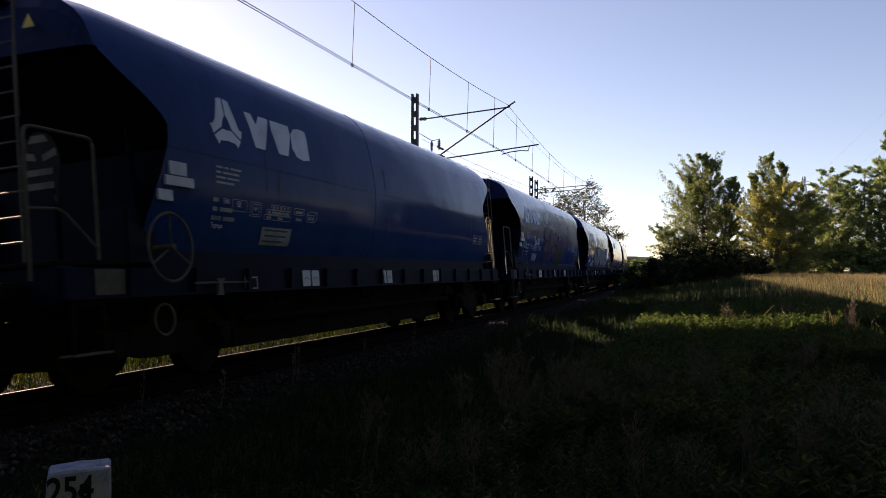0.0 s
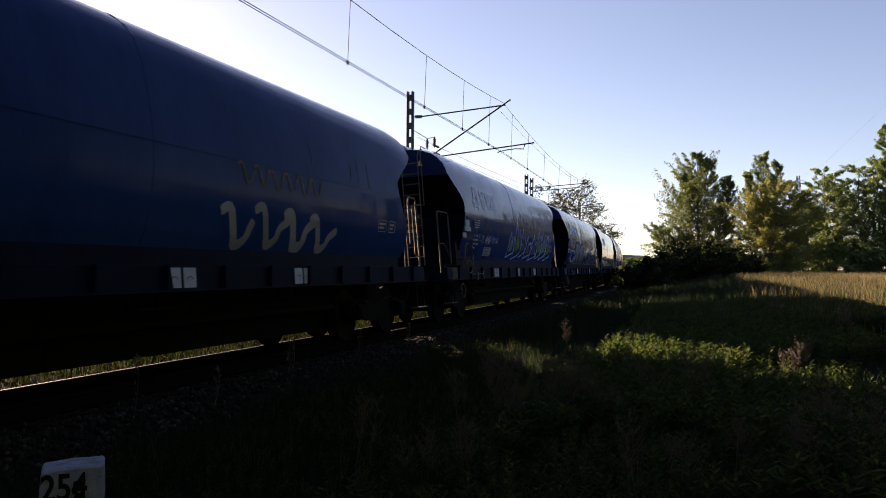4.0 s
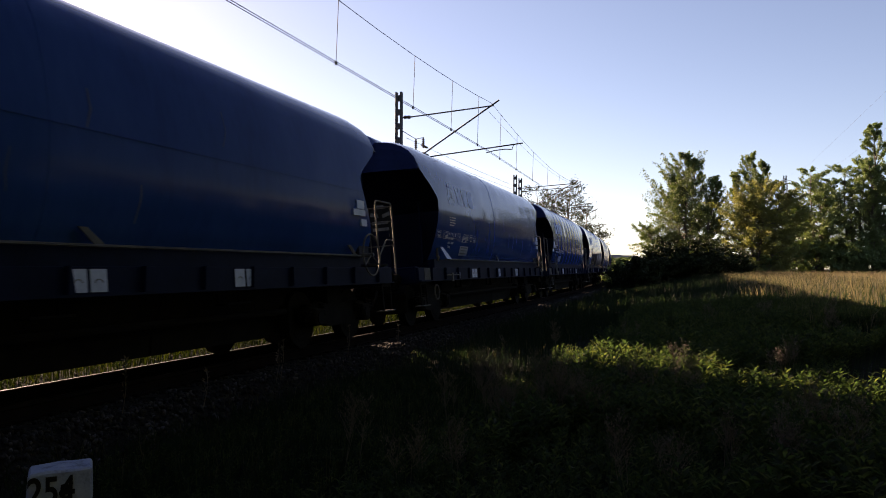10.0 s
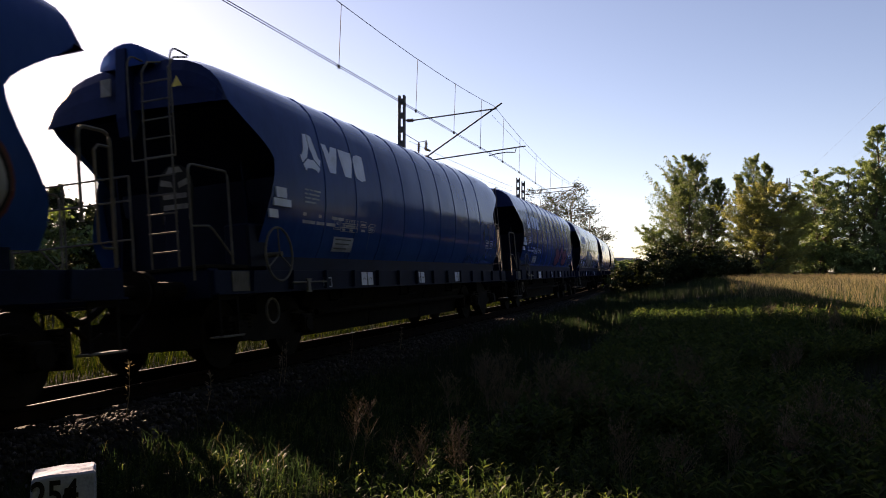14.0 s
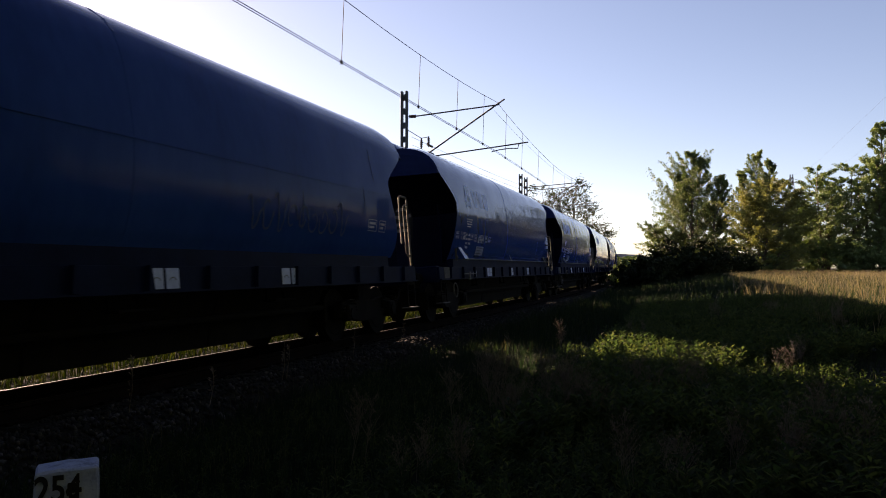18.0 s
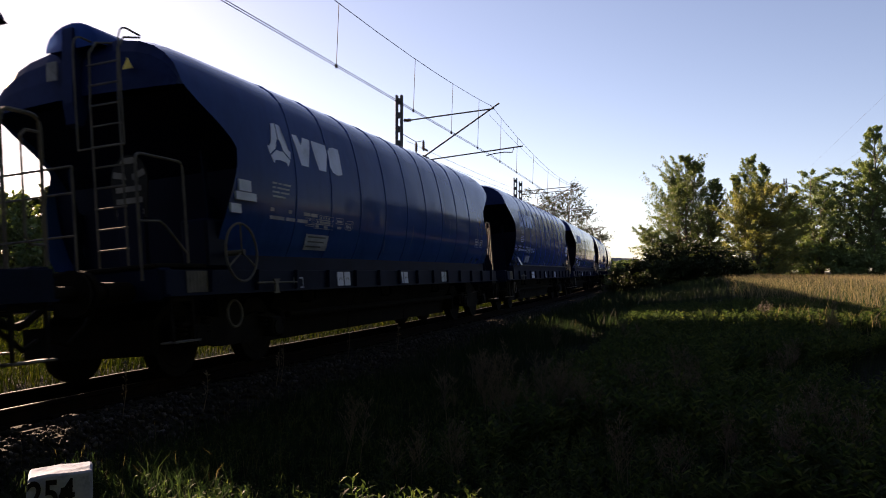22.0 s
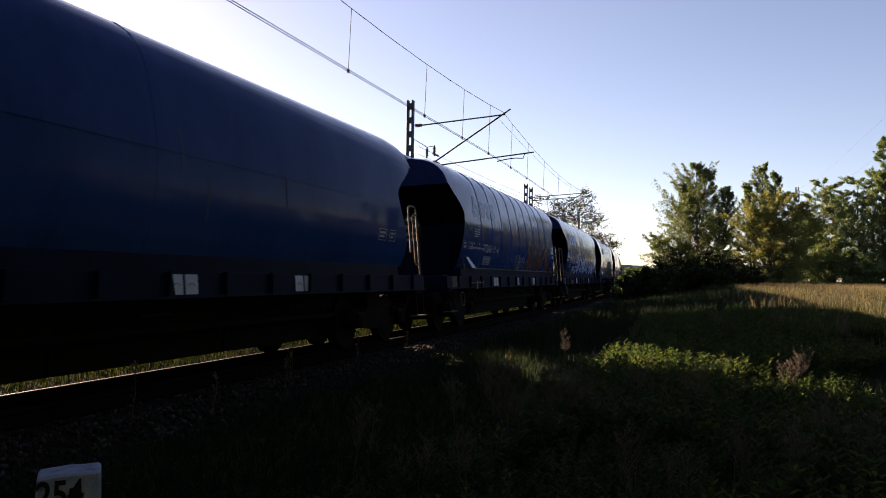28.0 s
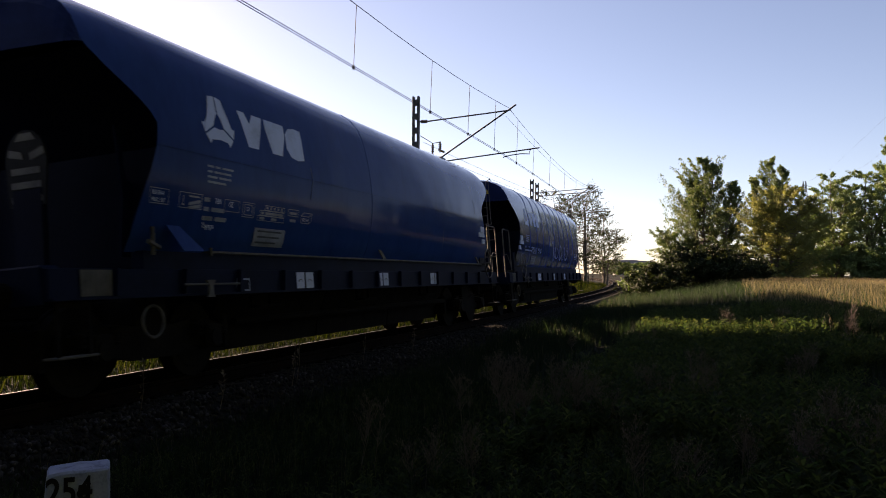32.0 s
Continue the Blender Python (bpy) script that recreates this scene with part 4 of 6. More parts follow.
    prism(bm, [(5.52, 1.14), (5.7, 1.14), (5.65, 1.07), (5.67, 0.97), (5.7, 0.94), (5.54, 0.94), (5.57, 0.97), (5.58, 1.07)], 1.45, 1.48)
    rod(bm, (5.0, 1.46, 1.09), (6.1, 1.46, 1.09), 0.014, sides=6)
    part("changeover_lever", bm, GREYPAINT, w, "pale changeover lever")
    bm = bmesh.new()
    ring(bm, (6.45, 1.3, 0.71), 0.17, 0.017, n=20)
    part("release_ring", bm, GREYPAINT, w, "pale steel ring")
    for x in (4.0, 0.6, -2.6):
        bm = bmesh.new()
        box(bm, x - 0.28, x + 0.28, 1.1, 1.3, 0.78, 0.81, 0.005)
        box(bm, x - 0.26, x - 0.22, 1.12, 1.16, 0.8, 1.12)
        box(bm, x + 0.22, x + 0.26, 1.12, 1.16, 0.8, 1.12)
        part("side_step", bm, GRIME_SHADE, w)
    hull_lettering(w, ribbed, not platform_front)
    end_fittings(w, 1, platform_front)
    end_fittings(w, -1, not platform_front)
    bogie(w, 6.1), bogie(w, -6.1)
    return w

# The train: whether the platform end leads, whether the hull is ribbed, from the leading wagon to the last.
KINDS = [(1, 0), (1, 0), (1, 0), (0, 0), (1, 0), (1, 0), (0, 0), (0, 0), (1, 1), (0, 0), (0, 0), (1, 1), (1, 1), (1, 1), (1, 1), (0, 0), (1, 0), (0, 0), (0, 0), (1, 0), (1, 1), (0, 1), (0, 0), (0, 1), (0, 0), (1, 0), (0, 1), (1, 0), (0, 1), (0, 0), (1, 1)]
FIRST = -1
PITCH = 17.5


def wagon_s(k, t):
    """Where wagon k's middle is at t seconds: it gathers speed slowly."""
    run = ((-1.0348e-5 * t + 7.3744e-4) * t + 0.0114213) * t * t + 14.5369 * t - 8.05456
    return PITCH * k - run + 5.7


TEMPLATES, TRAIN = {}, {}
for i, kind in enumerate(KINDS):
    k = FIRST + i
    if kind not in TEMPLATES:
        w = TEMPLATES[kind] = wagon_template(*kind)
        tagged(w, "blue four-axle hopper wagon with %s hull, %s end leading" % ("ribbed" if kind[1] else "smooth", "platform" if kind[0] else "plain"), "hopper wagon", "wagons of the train")
    else:
        w = copy_thing(TEMPLATES[kind], Matrix())
    TRAIN[k] = w

# ---- overhead line ----
SPANS = [(-28.0, -3.9), (1.0, -3.9), (29.3, -3.9), (58.0, -4.5), (86.0, -4.6), (115.0, -4.2), (144.0, -4.0)]


def bar_between(bm, a, b, r, sides=6):
    rod(bm, a, b, r, sides=sides)


def mast(s, side):
    root = new("catenary_mast")
    root.matrix_basis = track_pose(s, 0) @ pose(0, side, 0)
    H = 8.25
    for y in (-0.1, 0.1):
        bm = bmesh.new()
        box(bm, -0.09, 0.09, y - 0.035, y + 0.035, -0.7, H, 0.006)
        part("channel", bm, MAST, root)
    for i in range(15):
        bm = bmesh.new()
        z = 0.2 + i * 0.55
        box(bm, -0.08, 0.08, -0.07, 0.07, z, z + 0.22)
        part("batten", bm, MAST, root)
    bm = bmesh.new()
    box(bm, -0.3, 0.3, -0.3, 0.3, -0.9, -0.4, 0.03)
    part("footing", bm, SLEEPER, root)
    reach = -side - 0.3
    # the top tie, raking strut and registration tube of the cantilever
    cant = new("cantilever")
    cant.parent = root
    bm = bmesh.new()
    bar_between(bm, (0, 0.45, 7.25), (0, reach + 0.2, 7.52), 0.028)
    part("top_tie", bm, MAST, cant)
    bm = bmesh.new()
    bar_between(bm, (0, 0.55, 5.5), (0, reach + 0.4, 7.72), 0.033)
    part("strut", bm, MAST, cant)
    bm = bmesh.new()
    bar_between(bm, (0, 0.75, 5.62), (0, reach + 1.3, 6.05), 0.026)
    part("registration_tube", bm, MAST, cant)
    bm = bmesh.new()
    V = Vector
    bent(bm, [V((0, reach + 0.95, 6.0)), V((0, reach + 0.9, 5.83)), V((0, reach + 0.6, 5.85)), V((0, reach + 0.2, 5.81)), V((0, reach - 0.1, 5.74))], 0.02)
    part("steady_arm", bm, MAST, cant)
    for z, y1 in ((7.25, 0.45), (5.5, 0.55)):
        bm = bmesh.new()
        rod(bm, (0, 0.18, z), (0, y1 + 0.05, z), 0.025)
        for i in range(5):
            rod(bm, (0, 0.22 + 0.055 * i, z), (0, 0.25 + 0.055 * i, z), 0.075, 0.05, sides=12)
        part("insulator", bm, INSULATOR, root, "brown ribbed porcelain insulator")
    for y, z in ((0.7, 6.08), (1.0, 6.14)):
        bm = bmesh.new()
        rod(bm, (0, y, z - 0.12), (0, y, z + 0.3), 0.03)
        for i in range(4):
            rod(bm, (0, y, z - 0.04 + 0.075 * i), (0, y, z + 0.075 * i), 0.07, 0.045, sides=10)
        part("insulator", bm, INSULATOR, root, "brown ribbed porcelain insulator")
    bm = bmesh.new()
    rod(bm, (0, 0.1, 6.75), (0, 0.7, 6.38), 0.014, sides=5)
    rod(bm, (0, 0.7, 6.38), (0, 1.0, 6.42), 0.014, sides=5)
    part("stay_rod", bm, MAST, root)
    bm = bmesh.new()
    box(bm, -0.14, 0.14, 0.12, 0.22, 5.4, 5.6, 0.01)
    box(bm, -0.16, 0.16, -0.45, 0.1, 5.95, 6.03, 0.01)
    part("bracket", bm, MAST, root)
    tagged(root, "dark lattice steel catenary mast with cantilever arm", "catenary mast", "catenary masts")
    return root


def wire(name, pts, r, label, group="overhead wires"):
    bm = bmesh.new()
    bent(bm, pts, r, 4)
    ob = part(name, bm, WIRE)
    tagged(ob, label, "overhead wire", group)
    return ob


def overhead():
    for s, side in SPANS:
        mast(s, side)
    mast(60.4, -4.5)
    zc = 5.76
    for off in (-0.035, 0.035):
        pts = []
        for (s0, a), (s1, b) in zip(SPANS, SPANS[1:]):
            for i in range(6):
                f = i / 6
                pts.append(on_line(s0 + (s1 - s0) * f, -0.25 + off, zc - 0.06 * math.sin(math.pi * f)))
        wire("contact_wire", pts, 0.009, "dark copper contact wire hanging over the track")
    pts, drops = [], []
    for (s0, a), (s1, b) in zip(SPANS, SPANS[1:]):
        for i in range(12):
            f = i / 12
            pts.append(on_line(s0 + (s1 - s0) * f, -0.2, 7.62 - 0.6 * 4 * f * (1 - f)))
        if s1 > 120:
            continue
        for f in (0.06, 0.18, 0.33, 0.505, 0.68, 0.81, 0.93):
            s = s0 + (s1 - s0) * f
            drops.append((on_line(s, -0.2, 7.62 - 0.6 * 4 * f * (1 - f)), on_line(s, -0.25, zc - 0.06 * math.sin(math.pi * f))))
    wire("messenger_wire", pts, 0.010, "dark sagging messenger wire above the contact wires")
    for a, b in drops:
        bm = bmesh.new()
        rod(bm, a, b, 0.008, sides=4)
        rod(bm, b - Vector((0, 0, 0.05)), b + Vector((0, 0, 0.03)), 0.03, sides=6)
        tagged(part("dropper", bm, WIRE), "thin dropper wire between messenger and contact wire", "dropper", "droppers")
    # a second messenger running out towards the next mast, and anchor wires on the mast side
    wire("messenger_wire", [on_line(29.3 + 4.8 * i, -0.3 - 0.04 * i, 7.3 + 0.05 * i - 0.05 * i * (6 - i)) for i in range(7)], 0.007, "thin second messenger wire above the track")
    for z0, z1, side in ((6.45, 7.3, -3.6), (6.12, 7.0, -3.55)):
        ob = wire("anchor_wire", [on_line(29.3 + 28.7 * f, side - 0.6 * f, z0 + (z1 - z0) * f - 0.12 * 4 * f * (1 - f)) for f in (i / 8 for i in range(9))], 0.008, "dark anchor wire slung between two masts")
        bm = bmesh.new()
        a, b = on_line(31.5, side - 0.045, z0 + 0.03), on_line(32.2, side - 0.06, z0 + 0.04)
        rod(bm, a, b, 0.05, sides=8)
        part("insulator", bm, INSULATOR, ob, "brown insulator in the wire")


overhead()

# ---- kilometre stone ----


def kilometre_stone():
    root = new("kilometre_stone")
    x, y = -2.2, 4.66
    root.matrix_basis = pose(x, y, ground_z(x, y) - 0.05, 0, 0, 24)
    bm = bmesh.new()
    got = box(bm, -0.17, 0.17, -0.12, 0.12, 0, 0.6, 0.012)
    bmesh.ops.subdivide_edges(bm, edges=bm.edges[:], cuts=3, use_grid_fill=True)
    for v in bm.verts:
        v.co += 0.006 * noise.noise_vector(v.co * 9)
        if v.co.z > 0.5:
            v.co.x *= 0.97
            v.co.z += 0.05 * v.co.x + 0.012 * noise.noise(v.co * 14)
    part("block", bm, STONEWHITE, root, "whitewashed stone block with flaking paint", smooth=False)
    text = bpy.data.curves.new("number", "FONT")
    text.body, text.size, text.extrude, text.align_x, text.offset = "254", 0.2, 0.003, "CENTER", 0.004
    text.materials.append(BLACK)
    ob = new("number", text)
    ob.parent = root
    ob.matrix_basis = pose(-0.045, -0.127, 0.425, 90, 0, 0) @ Matrix.Diagonal((0.82, 1.05, 1, 1))
    tagged(ob, "black painted number 254")
    rng = random.Random(3)
    for i in range(14):
        a = (rng.uniform(0.0, 0.075), rng.uniform(0.36, 0.54))
        r = rng.uniform(0.008, 0.022)
        outline = [(a[0] + r * rng.uniform(0.5, 1.2) * math.cos(q), a[1] + r * rng.uniform(0.7, 1.5) * math.sin(q)) for q in (j * 1.05 for j in range(6))]
        bm = bmesh.new()
        prism(bm, outline, -0.131, -0.122)
        part("paint_chip", bm, SLEEPER, root, "grey patch where the paint has flaked")
    tagged(root, "whitewashed kilometre stone with black number, standing in weeds", "kilometre stone")


kilometre_stone()

# ---- plants ----


def leaves_mesh(name, centres, normals_jitter, size, mat, rng, aspect=0.55, parent=None, droop=0.0):
    """Small pointed leaves, two triangles each, turned at random."""
    n = len(centres)
    d = rng.normal(size=(n, 3))
    d[:, 2] = d[:, 2] * 0.7 - droop
    d /= np.linalg.norm(d, axis=1)[:, None]
    u = np.cross(d, rng.normal(size=(n, 3)))
    u /= np.linalg.norm(u, axis=1)[:, None]
    L = (size * rng.uniform(0.6, 1.3, n))[:, None]
    a, b = centres - d * L / 2, centres + d * L / 2
    m = centres - d * L * 0.05
    c1, c2 = m + u * L * aspect / 2, m - u * L * aspect / 2
    verts = np.stack([a, c1, b, c2], 1).reshape(-1, 3)
    faces = np.arange(4 * n).reshape(-1, 4)
    ob = fast_mesh(name, verts, faces, mat)
    if parent is not None:
        ob.parent = parent
    return ob


def trunk_bm(bm, pts, r0, r1, sides=7):
    rings = []
    n = len(pts)
    for i, p in enumerate(pts):
        r = r0 + (r1 - r0) * i / (n - 1)
        d = (pts[min(i + 1, n - 1)] - pts[max(i - 1, 0)]).normalized()
        u = d.orthogonal().normalized()
        w = d.cross(u)
        rings.append([bm.verts.new(p + r * (math.cos(q) * u + math.sin(q) * w)) for q in (2 * math.pi * j / sides for j in range(sides))])
    for a, b in zip(rings, rings[1:]):
        for j in range(sides):
            bm.faces.new((a[j], a[(j + 1) % sides], b[(j + 1) % sides], b[j]))
    bm.faces.new(rings[-1])


def tree(name, x, y, height, spread, mat, label, category, seed, shape="round", low=0.12, limbs=60, leaf=0.3, per=110, stems=1, scatter=0.5, lean=0.0, heads=()):
    """Trunk, limbs, twigs and a crown of leaf sprays along the twigs. shape: cone, round or bush; heads: (offset, share of the height) of each leader."""
    rng = random.Random(seed)
    nrng = np.random.default_rng(seed)
    z0 = ground_z(x, y) - 0.1
    root = new(name)
    root.matrix_basis = pose(x, y, z0)
    bm = bmesh.new()
    tops = []
    if not heads:
        heads = [(rng.uniform(-1, 1) * spread * (0.0 if stems == 1 else 0.16 if shape == "cone" else 0.35), 1.0 if k == 0 else rng.uniform(0.72, 0.95)) for k in range(stems)]
    for dx, share in heads:
        dy = rng.uniform(-1, 1) * abs(dx)
        hh = height * share
        pts = [Vector((dx * (0.35 + 0.65 * f) + 0.12 * rng.uniform(-1, 1) + lean * f * f, dy * (0.4 + 0.6 * f) + 0.12 * rng.uniform(-1, 1), hh * f * 0.98)) for f in (i / 7 for i in range(8))]
        trunk_bm(bm, pts, 0.014 * height + 0.03, 0.02)
        tops.append((pts, hh))
    starts, ways, lengths = [], [], []
    for i in range(limbs):
        pts, hh = tops[i % len(tops)]
        f = low + (1 - low) * ((i + rng.random()) / limbs) ** 0.9
        f = min(f, 0.985)
        j = min(int(f * 7), 6)
        base = pts[j].lerp(pts[j + 1], f * 7 - j)
        if shape == "cone":
            reach = spread * (1 - f) ** 0.78 * min(1.0, 0.75 + 2.0 * f) * hh / height * (1 - 0.55 * min(1.0, abs(pts[-1].x) / spread)) + 0.1
            rise = 0.7 + 0.9 * f
        elif shape == "bush":
            reach = spread * math.sqrt(max(0.05, 1 - f * f))
            rise = 0.4
        else:
            g = (f - low) / (1 - low)
            reach = spread * math.sqrt(max(0.06, 1 - (2 * g - 0.85) ** 2 / 1.35)) * (0.8 if len(tops) > 1 else 1)
            rise = 0.45
        reach *= rng.choice((0.6, 0.8, 0.95, 1.0, 1.12)) * rng.uniform(0.9, 1.08)
        q = rng.uniform(0, 2 * math.pi)
        tip = base + Vector((math.cos(q) * reach, math.sin(q) * reach, min(reach * rise * rng.uniform(0.3, 1.2), 1.02 * height - base.z)))
        mid = base.lerp(tip, 0.5) + Vector((0, 0, -0.08 * reach))
        trunk_bm(bm, [base, mid, tip], 0.006 * height * (1 - f) + 0.015, 0.006, 4)
        out = (tip - mid).normalized()
        for c in range(6):
            p = base.lerp(mid, rng.uniform(0.5, 1)) if c == 0 else mid.lerp(tip, c / 5)
            way = (out + Vector((rng.uniform(-1, 1), rng.uniform(-1, 1), rng.uniform(-0.35, 0.9))) * 0.75).normalized()
            starts.append(p[:]), ways.append(way[:]), lengths.append(rng.uniform(0.5, 1.2) * (0.28 + 0.16 * reach) * scatter / 0.42)
    part("trunk", bm, BARK, root, smooth=True)
    n = max(2, int(per / 4.5))
    a, d, r = np.repeat(np.array(starts), n, 0), np.repeat(np.array(ways), n, 0), np.repeat(np.array(lengths), n)[:, None]
    run = nrng.random(len(a))[:, None]
    pts = a + d * r * run + nrng.normal(size=a.shape) * np.array([1, 1, 0.6]) * (0.05 + 0.17 * r * (1.1 - run))
    pts = pts[pts[:, 2] > 0.1]
    leaves_mesh("crown", pts, 0, leaf, mat, nrng, parent=root)
    tagged(root, label, category)
    return root


def at_bearing(az, dist):
    """Place at a bearing (degrees right of straight ahead) and distance."""
    return dist * math.sin(radians(az)), dist * math.cos(radians(az))


def wood():
    L1 = "tall dark-green conical tree at the field's edge"
    def put(px, dist, *a, **k):
        x, y = at_bearing(math.degrees(math.atan((px - 784) / 1420.0)), dist)
        return tree("tree", x, y, *a, **k)
    put(1214, 86, 12.6, 5.3, LEAF, L1, "tree", 11, "cone", 0.03, 330, 0.135, 310, heads=((0, 1.0), (1.5, 0.97), (-0.9, 0.82), (2.8, 0.78)), scatter=0.42)
    put(1172, 85, 5.6, 3.2, LEAF, "smaller green tree leaning out of the thicket", "tree", 12, "round", 0.04, 80, 0.135, 202, 2, 0.4, lean=-1.6)
    put(1334, 95, 13.5, 4.0, LEAF, "tall dark tree rising behind a yellowing one", "tree", 14, "cone", 0.2, 200, 0.135, 256, heads=((-0.2, 1.0), (1.5, 0.95), (-1.6, 0.86)), scatter=0.42)
    put(1346, 81, 9.0, 4.0, LEAFYEL, "broad yellowing tree at the field's edge", "tree", 15, "round", 0.03, 210, 0.135, 337, heads=((0.3, 1.0), (-0.9, 0.84), (2.0, 0.86)), scatter=0.42)
    put(1396, 93, 9.4, 3.4, LEAF, "dark-green tree in the wood's edge", "tree", 16, "round", 0.04, 110, 0.135, 229, 3, 0.42)
    put(1424, 90, 7.4, 3.4, LEAF, "lower dark-green tree in the wood's edge", "tree", 13, "round", 0.04, 90, 0.135, 229, 3, 0.42)
    put(1450, 88, 10.8, 3.7, LEAFMID, "broad green tree in the wood's edge", "tree", 17, "round", 0.04, 170, 0.135, 310, heads=((-0.8, 1.0), (1.6, 0.9), (0.2, 0.8)), scatter=0.42)
    put(1506, 92, 11.8, 3.8, LEAFMID, "rounded green tree in the wood's edge", "tree", 18, "round", 0.05, 160, 0.135, 283, heads=((-0.9, 0.96), (1.3, 1.0), (0.2, 0.8)), scatter=0.42)
    put(1566, 90, 15.2, 4.2, LEAFMID, "tall green tree at the end of the wood", "tree", 19, "cone", 0.04, 240, 0.135, 324, heads=((-0.8, 1.0), (1.5, 0.93), (-1.9, 0.75)), scatter=0.42)
    put(1625, 92, 12.5, 4.2, LEAFMID, "broad green tree at the end of the wood", "tree", 20, "round", 0.04, 120, 0.3, 150, 3, 0.55)
    put(1700, 95, 12.0, 4.2, LEAF, "dark-green tree at the end of the wood", "tree", 21, "round", 0.04, 90, 0.36, 120, 3, 0.6)
    # undergrowth, with shade painted into the leaves of the left-hand shrubs
    rng = random.Random(8)
    for px, d, h, r in ((1112, 60, 1.6, 1.4), (1135, 58, 2.1, 1.6), (1160, 60, 2.9, 2.0), (1185, 62, 3.1, 2.2), (1212, 62, 3.0, 2.2), (1240, 62, 2.7, 2.1), (1266, 64, 2.3, 1.9), (1290, 66, 1.8, 1.6), (1175, 70, 3.2, 2.4), (1225, 72, 3.0, 2.4), (1350, 82, 2.0, 1.8), (1405, 86, 3.6, 2.3), (1440, 85, 3.2, 2.2), (1475, 86, 3.6, 2.3), (1510, 86, 3.4, 2.2), (1545, 86, 3.6, 2.3), (1590, 86, 3.4, 2.2)):
        x, y = at_bearing(math.degrees(math.atan((px - 784) / 1420.0)), d)
        tree("shrub", x, y, h, r, LEAFSHADE if px < 1300 else LEAFMID, "dense green shrub at the wood's edge", "shrub", 40 + px, "bush", 0.02, 34, 0.22, 110, 3, 0.6)
    x, y = at_bearing(math.degrees(math.atan((1098 - 784) / 1420.0)), 68)
    tree("shrub", x, y, 1.9, 1.2, LEAFMID, "sunlit light-green shrub beside the track", "shrub", 71, "bush", 0.02, 30, 0.2, 110, 3, 0.6)
    # trees on the far side of the line, behind the masts
    for px, d, h, r, sd in ((1008, 112, 13.5, 4.6, 81), (965, 108, 12.0, 4.0, 82), (1040, 118, 10.5, 3.4, 83), (925, 112, 9.5, 3.6, 84), (880, 110, 8.0, 3.4, 85)):
        x, y = at_bearing(math.degrees(math.atan((px - 784) / 1420.0)), d)
        tree("tree", x, y, h, r, LEAFSHADE, "open-crowned tree beyond the railway masts", "tree", sd, "round", 0.15, 100, 0.2, 62, 3, 0.7)
    # shrubs along the far side of the line
    for i in range(20):
        s = -14 + 4.0 * i + rng.uniform(-1, 1)
        p = on_line(s, -14.5 - rng.uniform(0, 4))
        tree("shrub", p.x, p.y, rng.uniform(3.3, 4.3), rng.uniform(1.9, 2.5), LEAFSHADE if i % 3 else LEAF, "leafy green shrub across the railway line", "shrub", 90 + i, "bush", 0.02, 60, 0.2, 170, 4, 0.6)
    # unseen trees added beside and behind the camera, to hold back sky light
    for i in range(32):
        a = 50 + 6.4 * i
        d = 24 + rng.uniform(-3, 4) if a < 90 else 17 + rng.uniform(-3, 4)
        x, y = at_bearing(a, d)
        if plan(x, y)[1] < 5:
            continue
        tree("tree", x, y, rng.uniform(17, 21), rng.uniform(4.0, 5.0), LEAF, "unseen tall dark-green tree, added to hold back sky light", "tree", 200 + i, "round", 0.02, 80, 0.6, 110, 2, 0.9)


wood()


def blades(name, pts, height, width, mat, seed, lean=0.35, curl=0.3):
    """Grass blades at pts (n, 3): a folded strip of three triangles each."""
    rng = np.random.default_rng(seed)
    n = len(pts)
    h = (height * rng.uniform(0.5, 1.25, n))[:, None]
    q = rng.uniform(0, 2 * np.pi, n)
    side = np.stack([np.cos(q), np.sin(q), np.zeros(n)], 1)
    g = rng.uniform(0, 2 * np.pi, n)
    out = np.stack([np.cos(g), np.sin(g), np.zeros(n)], 1) * (lean * rng.uniform(0.2, 1.3, n))[:, None]
    up = np.array([0, 0, 1.0])
    w = (width * rng.uniform(0.6, 1.3, n))[:, None]
    mid = pts + h * 0.55 * (up + out * 0.6)
    tip = pts + h * (up * (1 - curl * 0.3) + out * (1 + curl))
    v = np.stack([pts - side * w / 2, pts + side * w / 2, mid - side * w * 0.4, mid + side * w * 0.4, tip], 1).reshape(-1, 3)
    o = np.arange(n)[:, None] * 5
    f = np.concatenate([o + np.array([[0, 1, 3]]), o + np.array([[0, 3, 2]]), o + np.array([[2, 3, 4]])], 1).reshape(-1, 3)
    return fast_mesh(name, v, f, mat)


def scatter(n, s0, s1, side0, side1, seed, bias=1.0, keep=None, clump=0.0):
    rng = np.random.default_rng(seed)
    s = s0 + (s1 - s0) * rng.random(n) ** bias
    side = side0 + (side1 - side0) * rng.random(n)
    if clump:
        s = s + clump * rng.normal(size=n)
    out = []
    for a, b in zip(s, side):
        p = on_line(float(a), float(b))
        d = math.hypot(p.x, p.y)
        if d < 2.6 or (keep and not keep(p.x, p.y, d)):
            continue
        z = ground_z(p.x, p.y)
        out.append((p.x, p.y, z))
    return np.array(out)


def ring_points(n, r0, r1, seed, keep):
    """Places spread round the standpoint, on the meadow's side of the ballast."""
    rng = np.random.default_rng(seed)
    out = []
    for r, q in zip(r0 + (r1 - r0) * rng.random(n) ** 0.8, rng.uniform(0, 2 * np.pi, n)):
        x, y = float(r * np.cos(q)), float(r * np.sin(q))
        if keep(x, y, float(r)) and plan(x, y)[1] > 2.4:
            out.append((x, y, ground_z(x, y)))
    return np.array(out)


